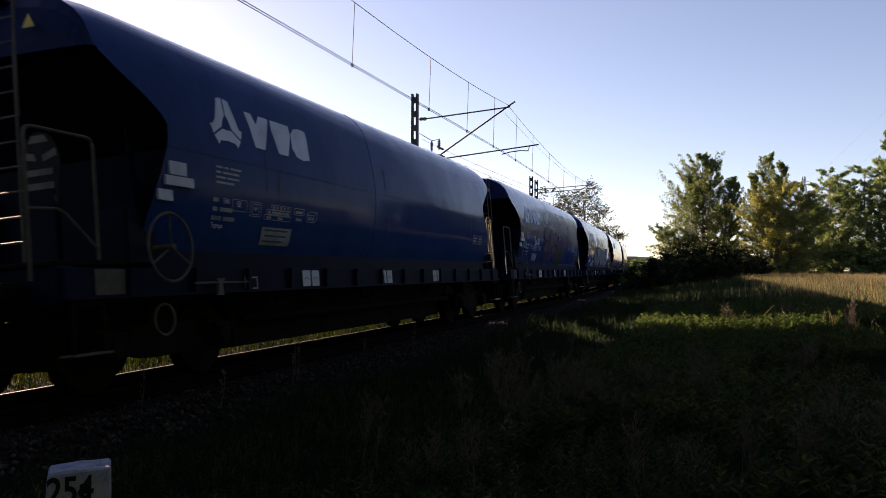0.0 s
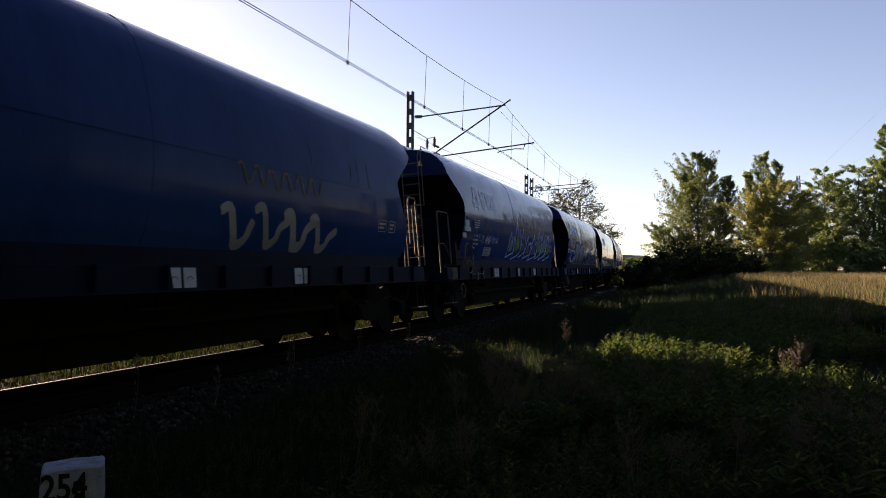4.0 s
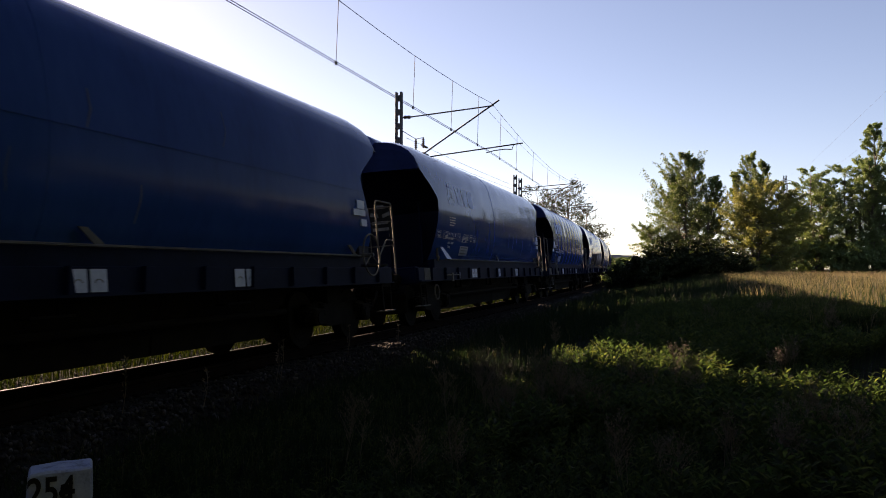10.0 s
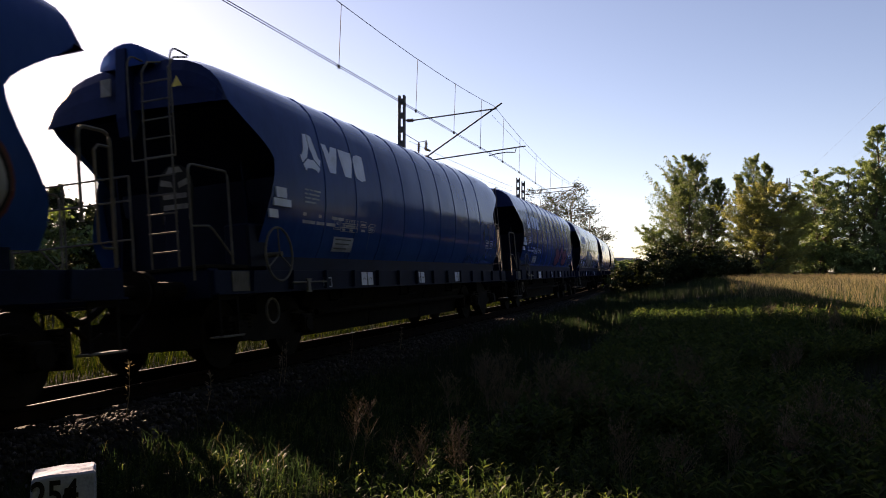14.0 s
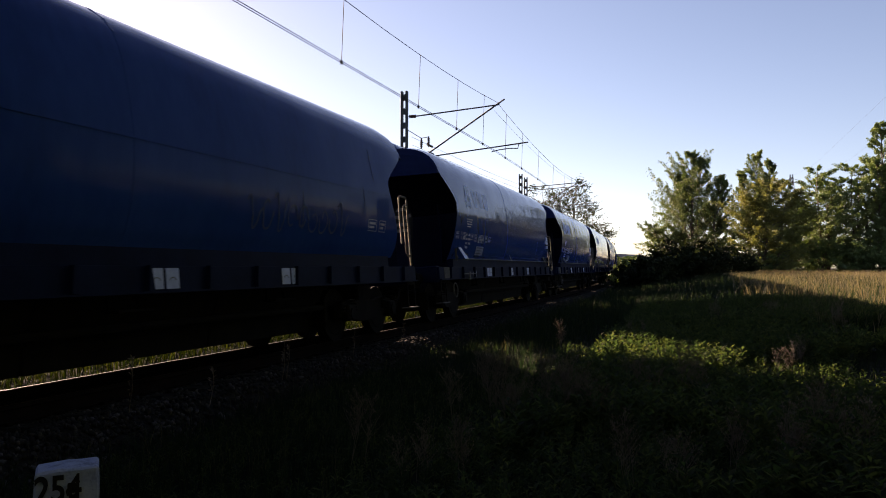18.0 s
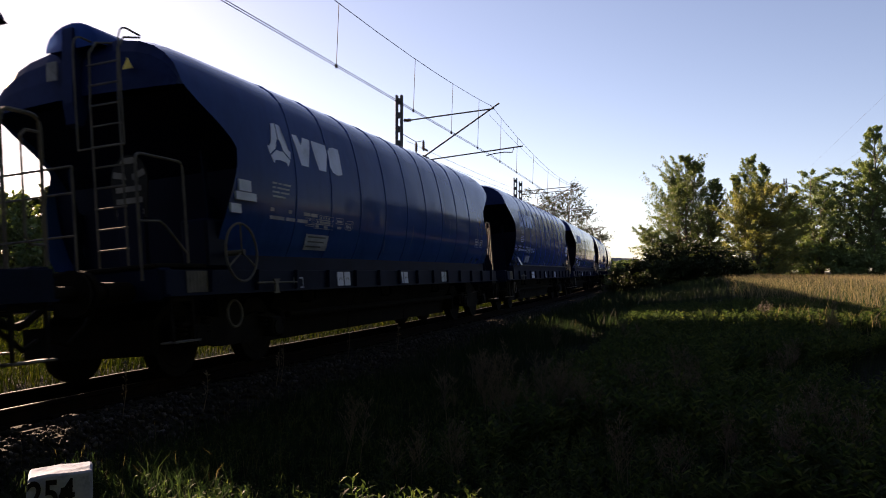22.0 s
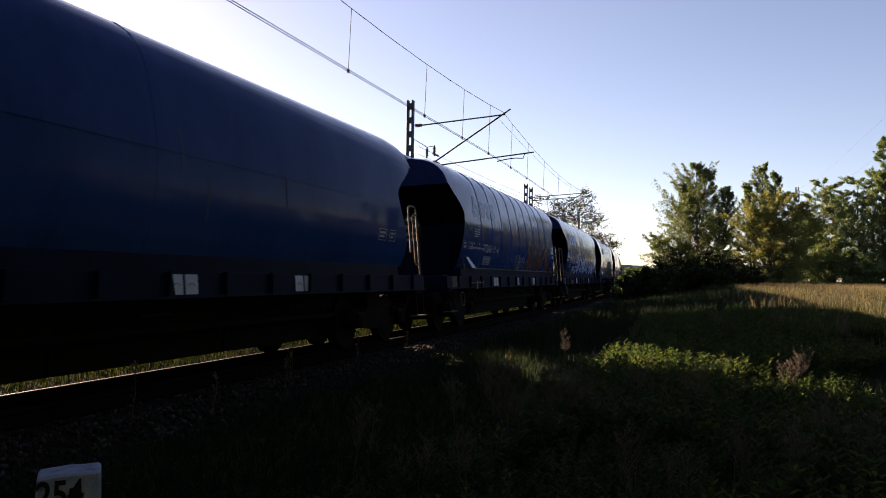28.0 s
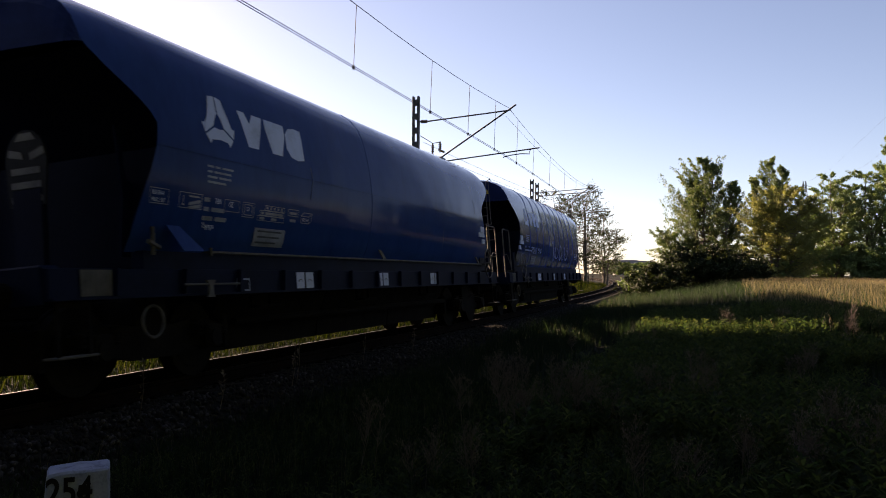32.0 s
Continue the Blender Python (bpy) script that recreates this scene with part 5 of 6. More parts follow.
def ahead(x, y, d):
    return y > 0 and -33 < math.degrees(math.atan2(x, y)) < 33


def weeds(name, pts, height, mat, seed, leaves=16, size=0.11, stalk=0.004):
    """Upright leafy weeds: a thin stem and narrow pointed leaves all the way up."""
    rng = np.random.default_rng(seed)
    n = len(pts)
    h = height * rng.uniform(0.55, 1.2, n)
    lean = rng.normal(size=(n, 2)) * 0.12
    V, F, o = [], [], 0
    q0 = rng.uniform(0, 6.28, n)
    for j in range(leaves):
        f = (0.22 + 0.8 * j / leaves)
        q = q0 + j * 2.4
        c = pts + np.stack([lean[:, 0] * h * f, lean[:, 1] * h * f, h * f], 1)
        d = np.stack([np.cos(q), np.sin(q), 0.5 + 1.1 * rng.random(n)], 1)
        d /= np.linalg.norm(d, axis=1)[:, None]
        u = np.cross(d, np.array([0, 0, 1.0]))
        u /= np.linalg.norm(u, axis=1)[:, None]
        L = (size * (1.15 - 0.65 * abs(f - 0.55)) * rng.uniform(0.7, 1.3, n))[:, None]
        tip = c + d * L - np.array([0, 0, 1.0]) * L * 0.25
        m = c + d * L * 0.45
        quad = np.stack([c, m + u * L * 0.15, tip, m - u * L * 0.15], 1).reshape(-1, 3)
        V.append(quad)
        F.append(np.arange(4 * n).reshape(-1, 4) + o)
        o += 4 * n
    top = pts + np.stack([lean[:, 0] * h, lean[:, 1] * h, h], 1)
    w = np.array([stalk, stalk, 0])
    V.append(np.stack([pts - w, pts + w, top + w * 0.5, top - w * 0.5], 1).reshape(-1, 3))
    F.append(np.arange(4 * n).reshape(-1, 4) + o)
    return fast_mesh(name, np.concatenate(V), np.concatenate(F), mat)


def seed_head(stem, seeds, p, h, rng):
    """A dry branching stalk with fine seed clusters; stems and seeds go into two meshes."""
    tip = p + Vector((rng.uniform(-0.1, 0.1), rng.uniform(-0.1, 0.1), h))
    pts = [p, p.lerp(tip, 0.5) + Vector((rng.uniform(-0.03, 0.03), rng.uniform(-0.03, 0.03), 0)), tip]
    trunk_bm(stem, pts, 0.004, 0.0015, 4)
    for i in range(24):
        f = rng.uniform(0.4, 1.0)
        a = p.lerp(tip, f)
        q = rng.uniform(0, 6.28)
        r = rng.uniform(0.05, 0.17) * (1.2 - f * 0.7)
        b = a + Vector((math.cos(q) * r, math.sin(q) * r, r * rng.uniform(0.7, 1.8)))
        trunk_bm(stem, [a, b], 0.0018, 0.001, 3)
        for j in range(7):
            c = a.lerp(b, 0.4 + 0.1 * j) + Vector((rng.uniform(-0.014, 0.014), rng.uniform(-0.014, 0.014), rng.uniform(-0.01, 0.02)))
            k = rng.uniform(0.003, 0.007)
            v = [seeds.verts.new(c + Vector(o) * k) for o in ((1, 0, 0), (-0.5, 0.8, 0), (-0.5, -0.8, 0.2), (0, 0, 2.2))]
            seeds.faces.new((v[0], v[1], v[3])), seeds.faces.new((v[1], v[2], v[3])), seeds.faces.new((v[2], v[0], v[3]))


def meadow_plants():
    near = lambda x, y, d: ahead(x, y, d) and d < 26
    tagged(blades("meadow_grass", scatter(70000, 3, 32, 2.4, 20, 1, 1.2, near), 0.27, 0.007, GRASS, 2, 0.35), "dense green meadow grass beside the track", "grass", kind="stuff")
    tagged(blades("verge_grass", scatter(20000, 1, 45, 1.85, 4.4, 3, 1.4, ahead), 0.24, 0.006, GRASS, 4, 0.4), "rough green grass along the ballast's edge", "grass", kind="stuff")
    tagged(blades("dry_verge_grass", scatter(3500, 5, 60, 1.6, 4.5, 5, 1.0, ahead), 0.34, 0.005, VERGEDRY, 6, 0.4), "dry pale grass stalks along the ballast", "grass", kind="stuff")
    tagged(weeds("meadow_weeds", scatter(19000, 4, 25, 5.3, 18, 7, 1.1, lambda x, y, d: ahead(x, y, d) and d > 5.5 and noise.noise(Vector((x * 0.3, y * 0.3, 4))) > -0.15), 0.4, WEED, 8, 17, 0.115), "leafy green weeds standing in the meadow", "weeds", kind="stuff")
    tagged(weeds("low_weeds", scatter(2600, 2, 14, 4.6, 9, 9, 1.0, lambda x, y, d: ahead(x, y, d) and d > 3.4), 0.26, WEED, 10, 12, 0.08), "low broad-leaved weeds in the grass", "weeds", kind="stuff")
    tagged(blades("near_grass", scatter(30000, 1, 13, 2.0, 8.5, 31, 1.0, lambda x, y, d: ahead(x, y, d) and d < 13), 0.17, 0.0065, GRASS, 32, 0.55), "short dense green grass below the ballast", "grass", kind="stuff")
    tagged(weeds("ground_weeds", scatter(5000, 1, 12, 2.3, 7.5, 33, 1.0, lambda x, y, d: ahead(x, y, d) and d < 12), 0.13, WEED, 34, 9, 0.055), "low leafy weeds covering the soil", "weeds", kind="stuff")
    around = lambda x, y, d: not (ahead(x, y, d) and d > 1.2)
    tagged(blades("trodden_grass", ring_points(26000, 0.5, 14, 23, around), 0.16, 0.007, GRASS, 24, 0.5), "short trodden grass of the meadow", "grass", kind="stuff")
    # dry grass keeps out of the train's shadow; dark green grass paints it
    far = lambda x, y, d: ahead(x, y, d) and d > 18 and plan(x, y)[1] > 8.5 + 0.02 * d + 2 * noise.noise(Vector((x * 0.2, y * 0.2, 7)))
    shady = lambda x, y, d: ahead(x, y, d) and d > 18
    tagged(blades("field_grass", scatter(120000, 14, 100, 2.2, 60, 11, 1.0, far), 0.6, 0.017, DRYGRASS, 12, 0.3), "tall dry brown grass of the field", "grass", kind="stuff")
    tagged(blades("field_green_grass", scatter(46000, 14, 90, 2.0, 17, 13, 1.3, shady), 0.48, 0.015, GRASS, 14, 0.4), "green grass tufts in the dry field", "grass", kind="stuff")
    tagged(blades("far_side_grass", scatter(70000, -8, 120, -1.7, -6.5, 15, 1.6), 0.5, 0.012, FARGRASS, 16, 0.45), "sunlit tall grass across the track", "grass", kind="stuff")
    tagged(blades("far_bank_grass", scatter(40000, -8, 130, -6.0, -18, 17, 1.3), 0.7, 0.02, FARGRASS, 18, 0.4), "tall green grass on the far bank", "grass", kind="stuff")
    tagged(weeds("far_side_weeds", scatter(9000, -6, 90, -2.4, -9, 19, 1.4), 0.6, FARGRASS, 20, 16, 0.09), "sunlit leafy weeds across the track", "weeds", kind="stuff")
    # single dry stalks
    rng = random.Random(21)
    spots = [(-0.72, 6.6, 0.6), (-0.25, 6.1, 0.45), (0.1, 6.2, 0.45), (1.35, 5.8, 0.6), (1.75, 5.9, 0.5), (2.3, 6.4, 0.5)]
    for i in range(22):
        x, y = at_bearing(rng.uniform(0.5, 17), rng.uniform(8.2, 11))
        spots.append((x, y, rng.uniform(0.45, 0.65)))
    for i in range(5):
        x, y = at_bearing(rng.uniform(22, 27), rng.uniform(6.4, 8.5))
        spots.append((x, y, rng.uniform(0.5, 0.7)))
    for i in range(9):
        x, y = at_bearing(rng.uniform(0, 27), rng.uniform(11, 22))
        spots.append((x, y, rng.uniform(0.5, 0.7)))
    for x, y, h in spots:
        root = new("dry_weed")
        root.matrix_basis = pose(x, y, ground_z(x, y))
        for j in range(3):
            stem, seeds = bmesh.new(), bmesh.new()
            seed_head(stem, seeds, Vector((rng.uniform(-0.09, 0.09), rng.uniform(-0.09, 0.09), 0)), h * rng.uniform(0.75, 1.1), rng)
            stalk = part("stalk", stem, DRYSTALK, root)
            tagged(part("seed_head", seeds, DRYSTALK, stalk, "grey-brown seed head"), kind="stuff")
        tagged(root, "dry brown branching weed with seed heads", "dry weed", "dry weeds in the meadow")
    # thin stalks on the ballast's shoulder
    for s, side, h in ((6.6, 1.5, 0.62), (9.6, 1.6, 0.55), (9.3, 1.7, 0.5), (12.2, 1.4, 0.6), (14.0, 1.6, 0.5), (7.4, 1.9, 0.4)):
        p = track_pose(s) @ Vector((0, side, -0.28))
        tip = p + Vector((0.03, 0.02, h))
        bm = bmesh.new()
        trunk_bm(bm, [p, p.lerp(tip, 0.5) + Vector((0.02, 0, 0)), tip], 0.006, 0.003, 4)
        for j in range(22):
            c = p.lerp(tip, rng.uniform(0.25, 1.0))
            d = Vector((rng.uniform(-1, 1), rng.uniform(-1, 1), rng.uniform(0.1, 0.9))).normalized() * rng.uniform(0.03, 0.07)
            e = d.orthogonal().normalized() * 0.008
            v = [bm.verts.new(q) for q in (c, c + d * 0.5 + e, c + d, c + d * 0.5 - e)]
            bm.faces.new(v)
        tagged(part("ballast_weed", bm, DRYSTALK), "thin brown weed stalk growing from the ballast", "weed", "weeds in the ballast")


meadow_plants()

# ---- distance ----


def house(x, y, w, d, h, seed):
    root = new("house")
    z = ground_z(x, y)
    root.matrix_basis = pose(x, y, z - 0.3, 0, 0, 20 * (seed % 3))
    bm = bmesh.new()
    box(bm, -w / 2, w / 2, -d / 2, d / 2, 0, h)
    part("wall", bm, HOUSEWALL, root)
    bm = bmesh.new()
    v = [bm.verts.new(c) for c in ((-w / 2 - 0.3, -d / 2 - 0.4, h), (w / 2 + 0.3, -d / 2 - 0.4, h), (w / 2 + 0.3, 0, h + 2.2), (-w / 2 - 0.3, 0, h + 2.2), (-w / 2 - 0.3, d / 2 + 0.4, h), (w / 2 + 0.3, d / 2 + 0.4, h))]
    bm.faces.new((v[0], v[1], v[2], v[3])), bm.faces.new((v[3], v[2], v[5], v[4])), bm.faces.new((v[0], v[3], v[4])), bm.faces.new((v[1], v[5], v[2]))
    part("roof", bm, ROOFTILE, root)
    for i in range(int(w / 3)):
        for zz in (1.0, 3.8):
            if zz + 1.3 < h:
                bm = bmesh.new()
                box(bm, -w / 2 + 1.0 + 3 * i, -w / 2 + 2.1 + 3 * i, -d / 2 - 0.04, -d / 2 + 0.02, zz, zz + 1.3)
                part("window", bm, BLACK, root)
    tagged(root, "distant pale house with a grey roof", "house", "distant houses")


def distance():
    for px, dist, w, h, sd in ((1078, 430, 12, 6, 0), (1092, 470, 10, 5.5, 1), (1110, 450, 14, 6, 2), (1130, 480, 11, 5, 3)):
        x, y = at_bearing(math.degrees(math.atan((px - 784) / 1420.0)), dist)
        house(x, y, w, 8, h, sd)
    rng = random.Random(33)
    for i in range(16):
        px = 1040 + 9 * i
        x, y = at_bearing(math.degrees(math.atan((px - 784) / 1420.0)), rng.uniform(340, 410))
        tree("tree", x, y, rng.uniform(4.0, 7.5), rng.uniform(2.4, 3.6), LEAFMID if i % 2 else LEAF, "distant rounded green tree near houses", "tree", 300 + i, "round", 0.04, 26, 0.9, 60, 2, 0.9)
    # pylon with its line
    x, y = at_bearing(math.degrees(math.atan((1391 - 784) / 1420.0)), 250)
    root = new("power_pylon")
    root.matrix_basis = pose(x, y, ground_z(x, y), 0, 0, -40)
    bm = bmesh.new()
    for a, b in ((-1, -1), (1, -1), (1, 1), (-1, 1)):
        rod(bm, (a * 2.2, b * 2.2, 0), (a * 0.3, b * 0.3, 27.5), 0.09, sides=4)
    for i in range(9):
        z0, z1 = i * 3.0, (i + 1) * 3.0
        r0, r1 = 2.2 - 1.9 * z0 / 27.5, 2.2 - 1.9 * z1 / 27.5
        for a, b in ((-1, 1), (1, -1)):
            rod(bm, (a * r0, r0, z0), (-a * r1, r1, z1), 0.05, sides=4)
            rod(bm, (a * r0, -r0, z0), (-a * r1, -r1, z1), 0.05, sides=4)
    part("lattice", bm, MAST, root)
    for z, r in ((25.2, 3.4), (22.2, 4.4)):
        bm = bmesh.new()
        rod(bm, (-r, 0, z), (r, 0, z), 0.1, sides=4)
        rod(bm, (-r, 0, z), (0, 0, z + 1.2), 0.06, sides=4)
        rod(bm, (r, 0, z), (0, 0, z + 1.2), 0.06, sides=4)
        part("cross_arm", bm, MAST, root)
    tagged(root, "distant grey lattice power pylon behind the trees", "power pylon")
    for off in (-3.2, 3.2):
        a = Vector((x + off * 0.7, y - off * 0.6, 26.0))
        b = Vector((52 + off * 0.7, 84 - off * 0.6, 22.5))
        c = b + (b - a) * 0.9
        wire("power_line", [a, a.lerp(b, 0.5) + Vector((0, 0, -2)), b, c + Vector((0, 0, 2))], 0.009, "thin dark power line crossing the sky", "power lines")


distance()

# ---- spray paint and marks of single wagons ----


GREEN_DULL = mixed("dull_green_spray_paint", [(0.3, (0.012, 0.04, 0.014)), (0.7, (0.03, 0.075, 0.025))], 2, 25, 0.5, bump=0.02, spec=0.12)
SCUFF = mixed("chalky_scuff", [(0.3, (0.012, 0.032, 0.1)), (0.7, (0.03, 0.055, 0.13))], 3, 30, 0.7, bump=0.02)


def smooth_line(pts, n=4):
    out = []
    p = [pts[0], *pts, pts[-1]]
    for a, b, c, d in zip(p, p[1:], p[2:], p[3:]):
        for i in range(n):
            t = i / n
            out.append(tuple(0.5 * (2 * b[j] + (c[j] - a[j]) * t + (2 * a[j] - 5 * b[j] + 4 * c[j] - d[j]) * t * t + (3 * b[j] - a[j] - 3 * c[j] + d[j]) * t ** 3) for j in (0, 1)))
    return out + [pts[-1]]


def form_line(x, z0, z1, wide, rng):
    """A wandering loop that stands for one sprayed form: an arch with a curled end, never a letter."""
    turn = rng.choice((-1, 1))
    up = rng.random() < 0.5
    pts = []
    for i in range(rng.randrange(6, 9)):
        q = 0.9 * i + rng.uniform(-0.2, 0.2)
        r = 0.5 - 0.045 * i
        pts.append((0.5 + turn * r * math.cos(q) * rng.uniform(0.85, 1.1), 0.5 + (1 if up else -1) * r * math.sin(q) * rng.uniform(0.9, 1.15)))
    return smooth_line([(x - wide * u, z0 + (z1 - z0) * v) for u, v in pts])


FORMS = [
    [(0.06, 0.05), (0.12, 0.5), (0.3, 0.92), (0.62, 0.95), (0.85, 0.6), (0.95, 0.1), (0.55, 0.06)],
    [(0.9, 0.8), (0.6, 1.0), (0.2, 0.85), (0.25, 0.55), (0.7, 0.45), (0.85, 0.15), (0.4, 0.0), (0.08, 0.12)],
    [(0.1, 1.0), (0.16, 0.5), (0.2, 0.02), (0.5, 0.0), (0.6, 0.4), (0.85, 0.65), (0.9, 1.0)],
    [(0.5, 0.5), (0.8, 0.72), (0.55, 1.0), (0.15, 0.8), (0.1, 0.3), (0.45, 0.0), (0.95, 0.12)],
    [(0.1, 0.0), (0.2, 0.6), (0.1, 0.95), (0.55, 0.98), (0.75, 0.7), (0.5, 0.5), (0.7, 0.3), (0.95, 0.0)],
]


GOLD = mixed("dull_gold_spray_paint", [(0.3, (0.09, 0.06, 0.03)), (0.7, (0.16, 0.11, 0.05))], 2, 25, 0.5, bump=0.02, spec=0.12)
PURPLE = mixed("dark_purple_spray_paint", [(0.3, (0.035, 0.014, 0.06)), (0.7, (0.075, 0.03, 0.11))], 2, 25, 0.5, bump=0.02, spec=0.12)


def fade(name, stops, z0, z1):
    """Spray paint that runs from one colour to another with the height on the wagon."""
    m, n, l, b = nodes_of(name, 0.5)
    b.inputs["Specular IOR Level"].default_value = 0.12
    co, sep, mr, nz, add = n.new("ShaderNodeTexCoord"), n.new("ShaderNodeSeparateXYZ"), n.new("ShaderNodeMapRange"), n.new("ShaderNodeTexNoise"), n.new("ShaderNodeMath")
    mr.inputs["From Min"].default_value, mr.inputs["From Max"].default_value = z0, z1
    nz.inputs["Scale"].default_value = 6
    add.operation = "MULTIPLY_ADD"
    add.inputs[1].default_value = 0.35
    r = ramp(n, stops)
    l.new(co.outputs["Object"], sep.inputs[0]), l.new(sep.outputs["Z"], mr.inputs["Value"]), l.new(co.outputs["Object"], nz.inputs["Vector"])
    l.new(nz.outputs[0], add.inputs[0]), l.new(mr.outputs[0], add.inputs[2]), l.new(add.outputs[0], r.inputs[0]), l.new(r.outputs[0], b.inputs["Base Color"])
    return m


GREENFADE = fade("green_to_pale_spray_paint", [(0.15, (0.025, 0.035, 0.012)), (0.5, (0.035, 0.09, 0.04)), (0.95, (0.17, 0.24, 0.19))], 1.5, 2.4)
SILVERFADE = fade("gold_to_silver_spray_paint", [(0.15, (0.06, 0.05, 0.045)), (0.5, (0.13, 0.125, 0.13)), (0.95, (0.26, 0.28, 0.33))], 1.5, 2.3)


def bubble_piece(k, x0, x1, z0, z1, n, seed, fill, edge, inner=None, label="", halo=None):
    """A row of fat sprayed forms with a rim, from x0 back to x1."""
    rng = random.Random(seed)
    w = TRAIN[k]
    step = (x0 - x1) / n
    fat = 0.3 * (z1 - z0)
    for i in range(n):
        m = fat * 0.5
        lo, hi = z0 + m + rng.uniform(0, 0.06), z1 - m + rng.uniform(-0.1, 0.08)
        xa, wide = x0 - step * i - m * 0.6, step * 1.12 - m * 1.2
        tall, wide_way = rng.random() < 0.5, rng.random() < 0.5
        form = [((u if wide_way else 1 - u) + rng.uniform(-0.09, 0.09), (v if tall else 1 - v) + rng.uniform(-0.07, 0.07)) for u, v in FORMS[(i + seed) % 5]]
        line = smooth_line([(xa - wide * u, lo + (hi - lo) * v) for u, v in form], 6)
        up = 0.004 * (i % 2)
        if halo:
            ribbon_decal("sprayed_halo", [line], fat + 0.19, halo, w, "outer sprayed outline of a graffiti form", 0.0045)
        ribbon_decal("sprayed_rim", [line], fat + (0.1 if halo else 0.085), edge, w, "sprayed rim of a graffiti form", 0.006 + up)
        ribbon_decal("sprayed_form", [line], fat, fill, w, label, 0.014 + up)
        if inner:
            ribbon_decal("sprayed_accent", [[(x + 0.05, z - 0.06) for x, z in line[8:-10]]], 0.022, inner, w, "thin sprayed accent line", 0.022)
        spots = [rect(x + rng.uniform(-0.1, 0.1), z + rng.uniform(-0.08, 0.08), 0.035, 0.045) for x, z in (line[rng.randrange(3, len(line) - 3)] for _ in range(4))]
        if inner:
            tagged(decal("sprayed_spots", spots, inner, w, "small dark sprayed spots", 0.024), kind="stuff")


def tag_piece(k, x0, x1, z0, z1, n, seed, mat, width=0.05, label="sprayed scrawl in pale paint", flat=None):
    """A scrawl of slanting hooked strokes and loops."""
    rng = random.Random(seed)
    step = (x0 - x1) / n
    for i in range(n):
        cx = x0 - step * (i + 0.5)
        if rng.random() < 0.45:
            line = form_line(x0 - step * i, z0 + 0.1 * (z1 - z0), z1 - rng.uniform(0, 0.25) * (z1 - z0), step, rng)
        else:
            top, low = z1 - rng.uniform(0, 0.2) * (z1 - z0), z0 + rng.uniform(0, 0.15) * (z1 - z0)
            line = smooth_line([(cx + step * 0.55, top - 0.1 * (z1 - z0)), (cx + step * 0.3, top), (cx + step * 0.12, (top + low) / 2), (cx - step * 0.05, low), (cx - step * 0.3, low + 0.12 * (z1 - z0)), (cx - step * 0.38, (top + low) / 2 + rng.uniform(-0.1, 0.2) * (z1 - z0)), (cx - step * rng.uniform(0.45, 0.75), top - rng.uniform(0.05, 0.3) * (z1 - z0))])
        wd = width * rng.uniform(0.8, 1.3)
        if flat is None:
            ribbon_decal("sprayed_stroke", [line], wd, mat, TRAIN[k], label, 0.008)
        else:
            verts, faces = [], []
            for (ax, az), (bx, bz) in zip(line, line[1:]):
                o = len(verts)
                verts += [(ax, flat, az + wd / 2), (bx, flat, bz + wd / 2), (bx, flat, bz - wd / 2), (ax, flat, az - wd / 2)]
                faces.append((o, o + 1, o + 2, o + 3))
            sheet("sprayed_stroke", verts, faces, mat, TRAIN[k], label)


SLASHES = [
    [([(0.0, 0.95), (0.22, 1.0), (0.3, 0.55), (0.24, 0.05), (0.02, -0.05)], 1.0), ([(-0.1, 0.35), (0.25, 0.5), (0.7, 0.72)], 0.5)],
    [([(0.55, 1.05), (0.35, 0.6), (0.1, 0.1), (-0.08, -0.1)], 1.0), ([(0.3, 0.75), (0.62, 0.5), (0.8, 0.02)], 0.8), ([(0.05, 0.32), (0.75, 0.42)], 0.45)],
    [([(0.1, 0.9), (0.18, 0.3), (0.4, 0.0), (0.62, 0.25), (0.7, 0.95)], 0.9), ([(0.7, 0.95), (0.66, 0.1), (0.9, -0.15)], 0.6)],
    [([(0.8, 0.92), (0.3, 1.0), (0.12, 0.6), (0.6, 0.5)], 0.7), ([(0.12, 0.6), (0.1, 0.1), (0.45, -0.06), (0.85, 0.12)], 0.9)],
    [([(0.15, -0.25), (0.2, 0.4), (0.28, 1.1)], 1.0), ([(0.28, 1.0), (0.66, 0.85), (0.58, 0.55), (0.2, 0.5)], 0.7), ([(0.3, 0.5), (0.85, -0.05)], 0.7)],
]


def brush_piece(k, x0, x1, z0, z1, n, seed, mat, width, label):
    """Angular brush marks: thick slashes with thin ties, none of them a letter."""
    rng = random.Random(seed)
    step = (x0 - x1) / n
    for i in range(n):
        flip, tall = rng.random() < 0.4, rng.uniform(0.6, 1.1)
        rise = rng.uniform(-0.1, 0.35) * (1.1 - tall)
        for pts, wd in SLASHES[rng.randrange(5)]:
            line = [(x0 - step * (i + 1.7 * (1 - u if flip else u)) + rng.uniform(-0.05, 0.05), z0 + (z1 - z0) * (v * tall + rise + rng.uniform(-0.07, 0.07))) for u, v in pts]
            ribbon_decal("sprayed_stroke", [smooth_line(line)], width * wd, mat, TRAIN[k], label, 0.008)


def drips(k, x0, x1, z0, z1, n, seed, mat):
    rng = random.Random(seed)
    shapes = []
    for i in range(n):
        x = x0 + (x1 - x0) * (i + rng.random() * 0.6) / n
        shapes += stroke([(x, z1 - rng.uniform(0, 0.15)), (x + 0.01, z0 + rng.uniform(0, 0.2))], 0.025)
    decal("paint_drips", shapes, mat, TRAIN[k], "thin pale paint drips", 0.007)


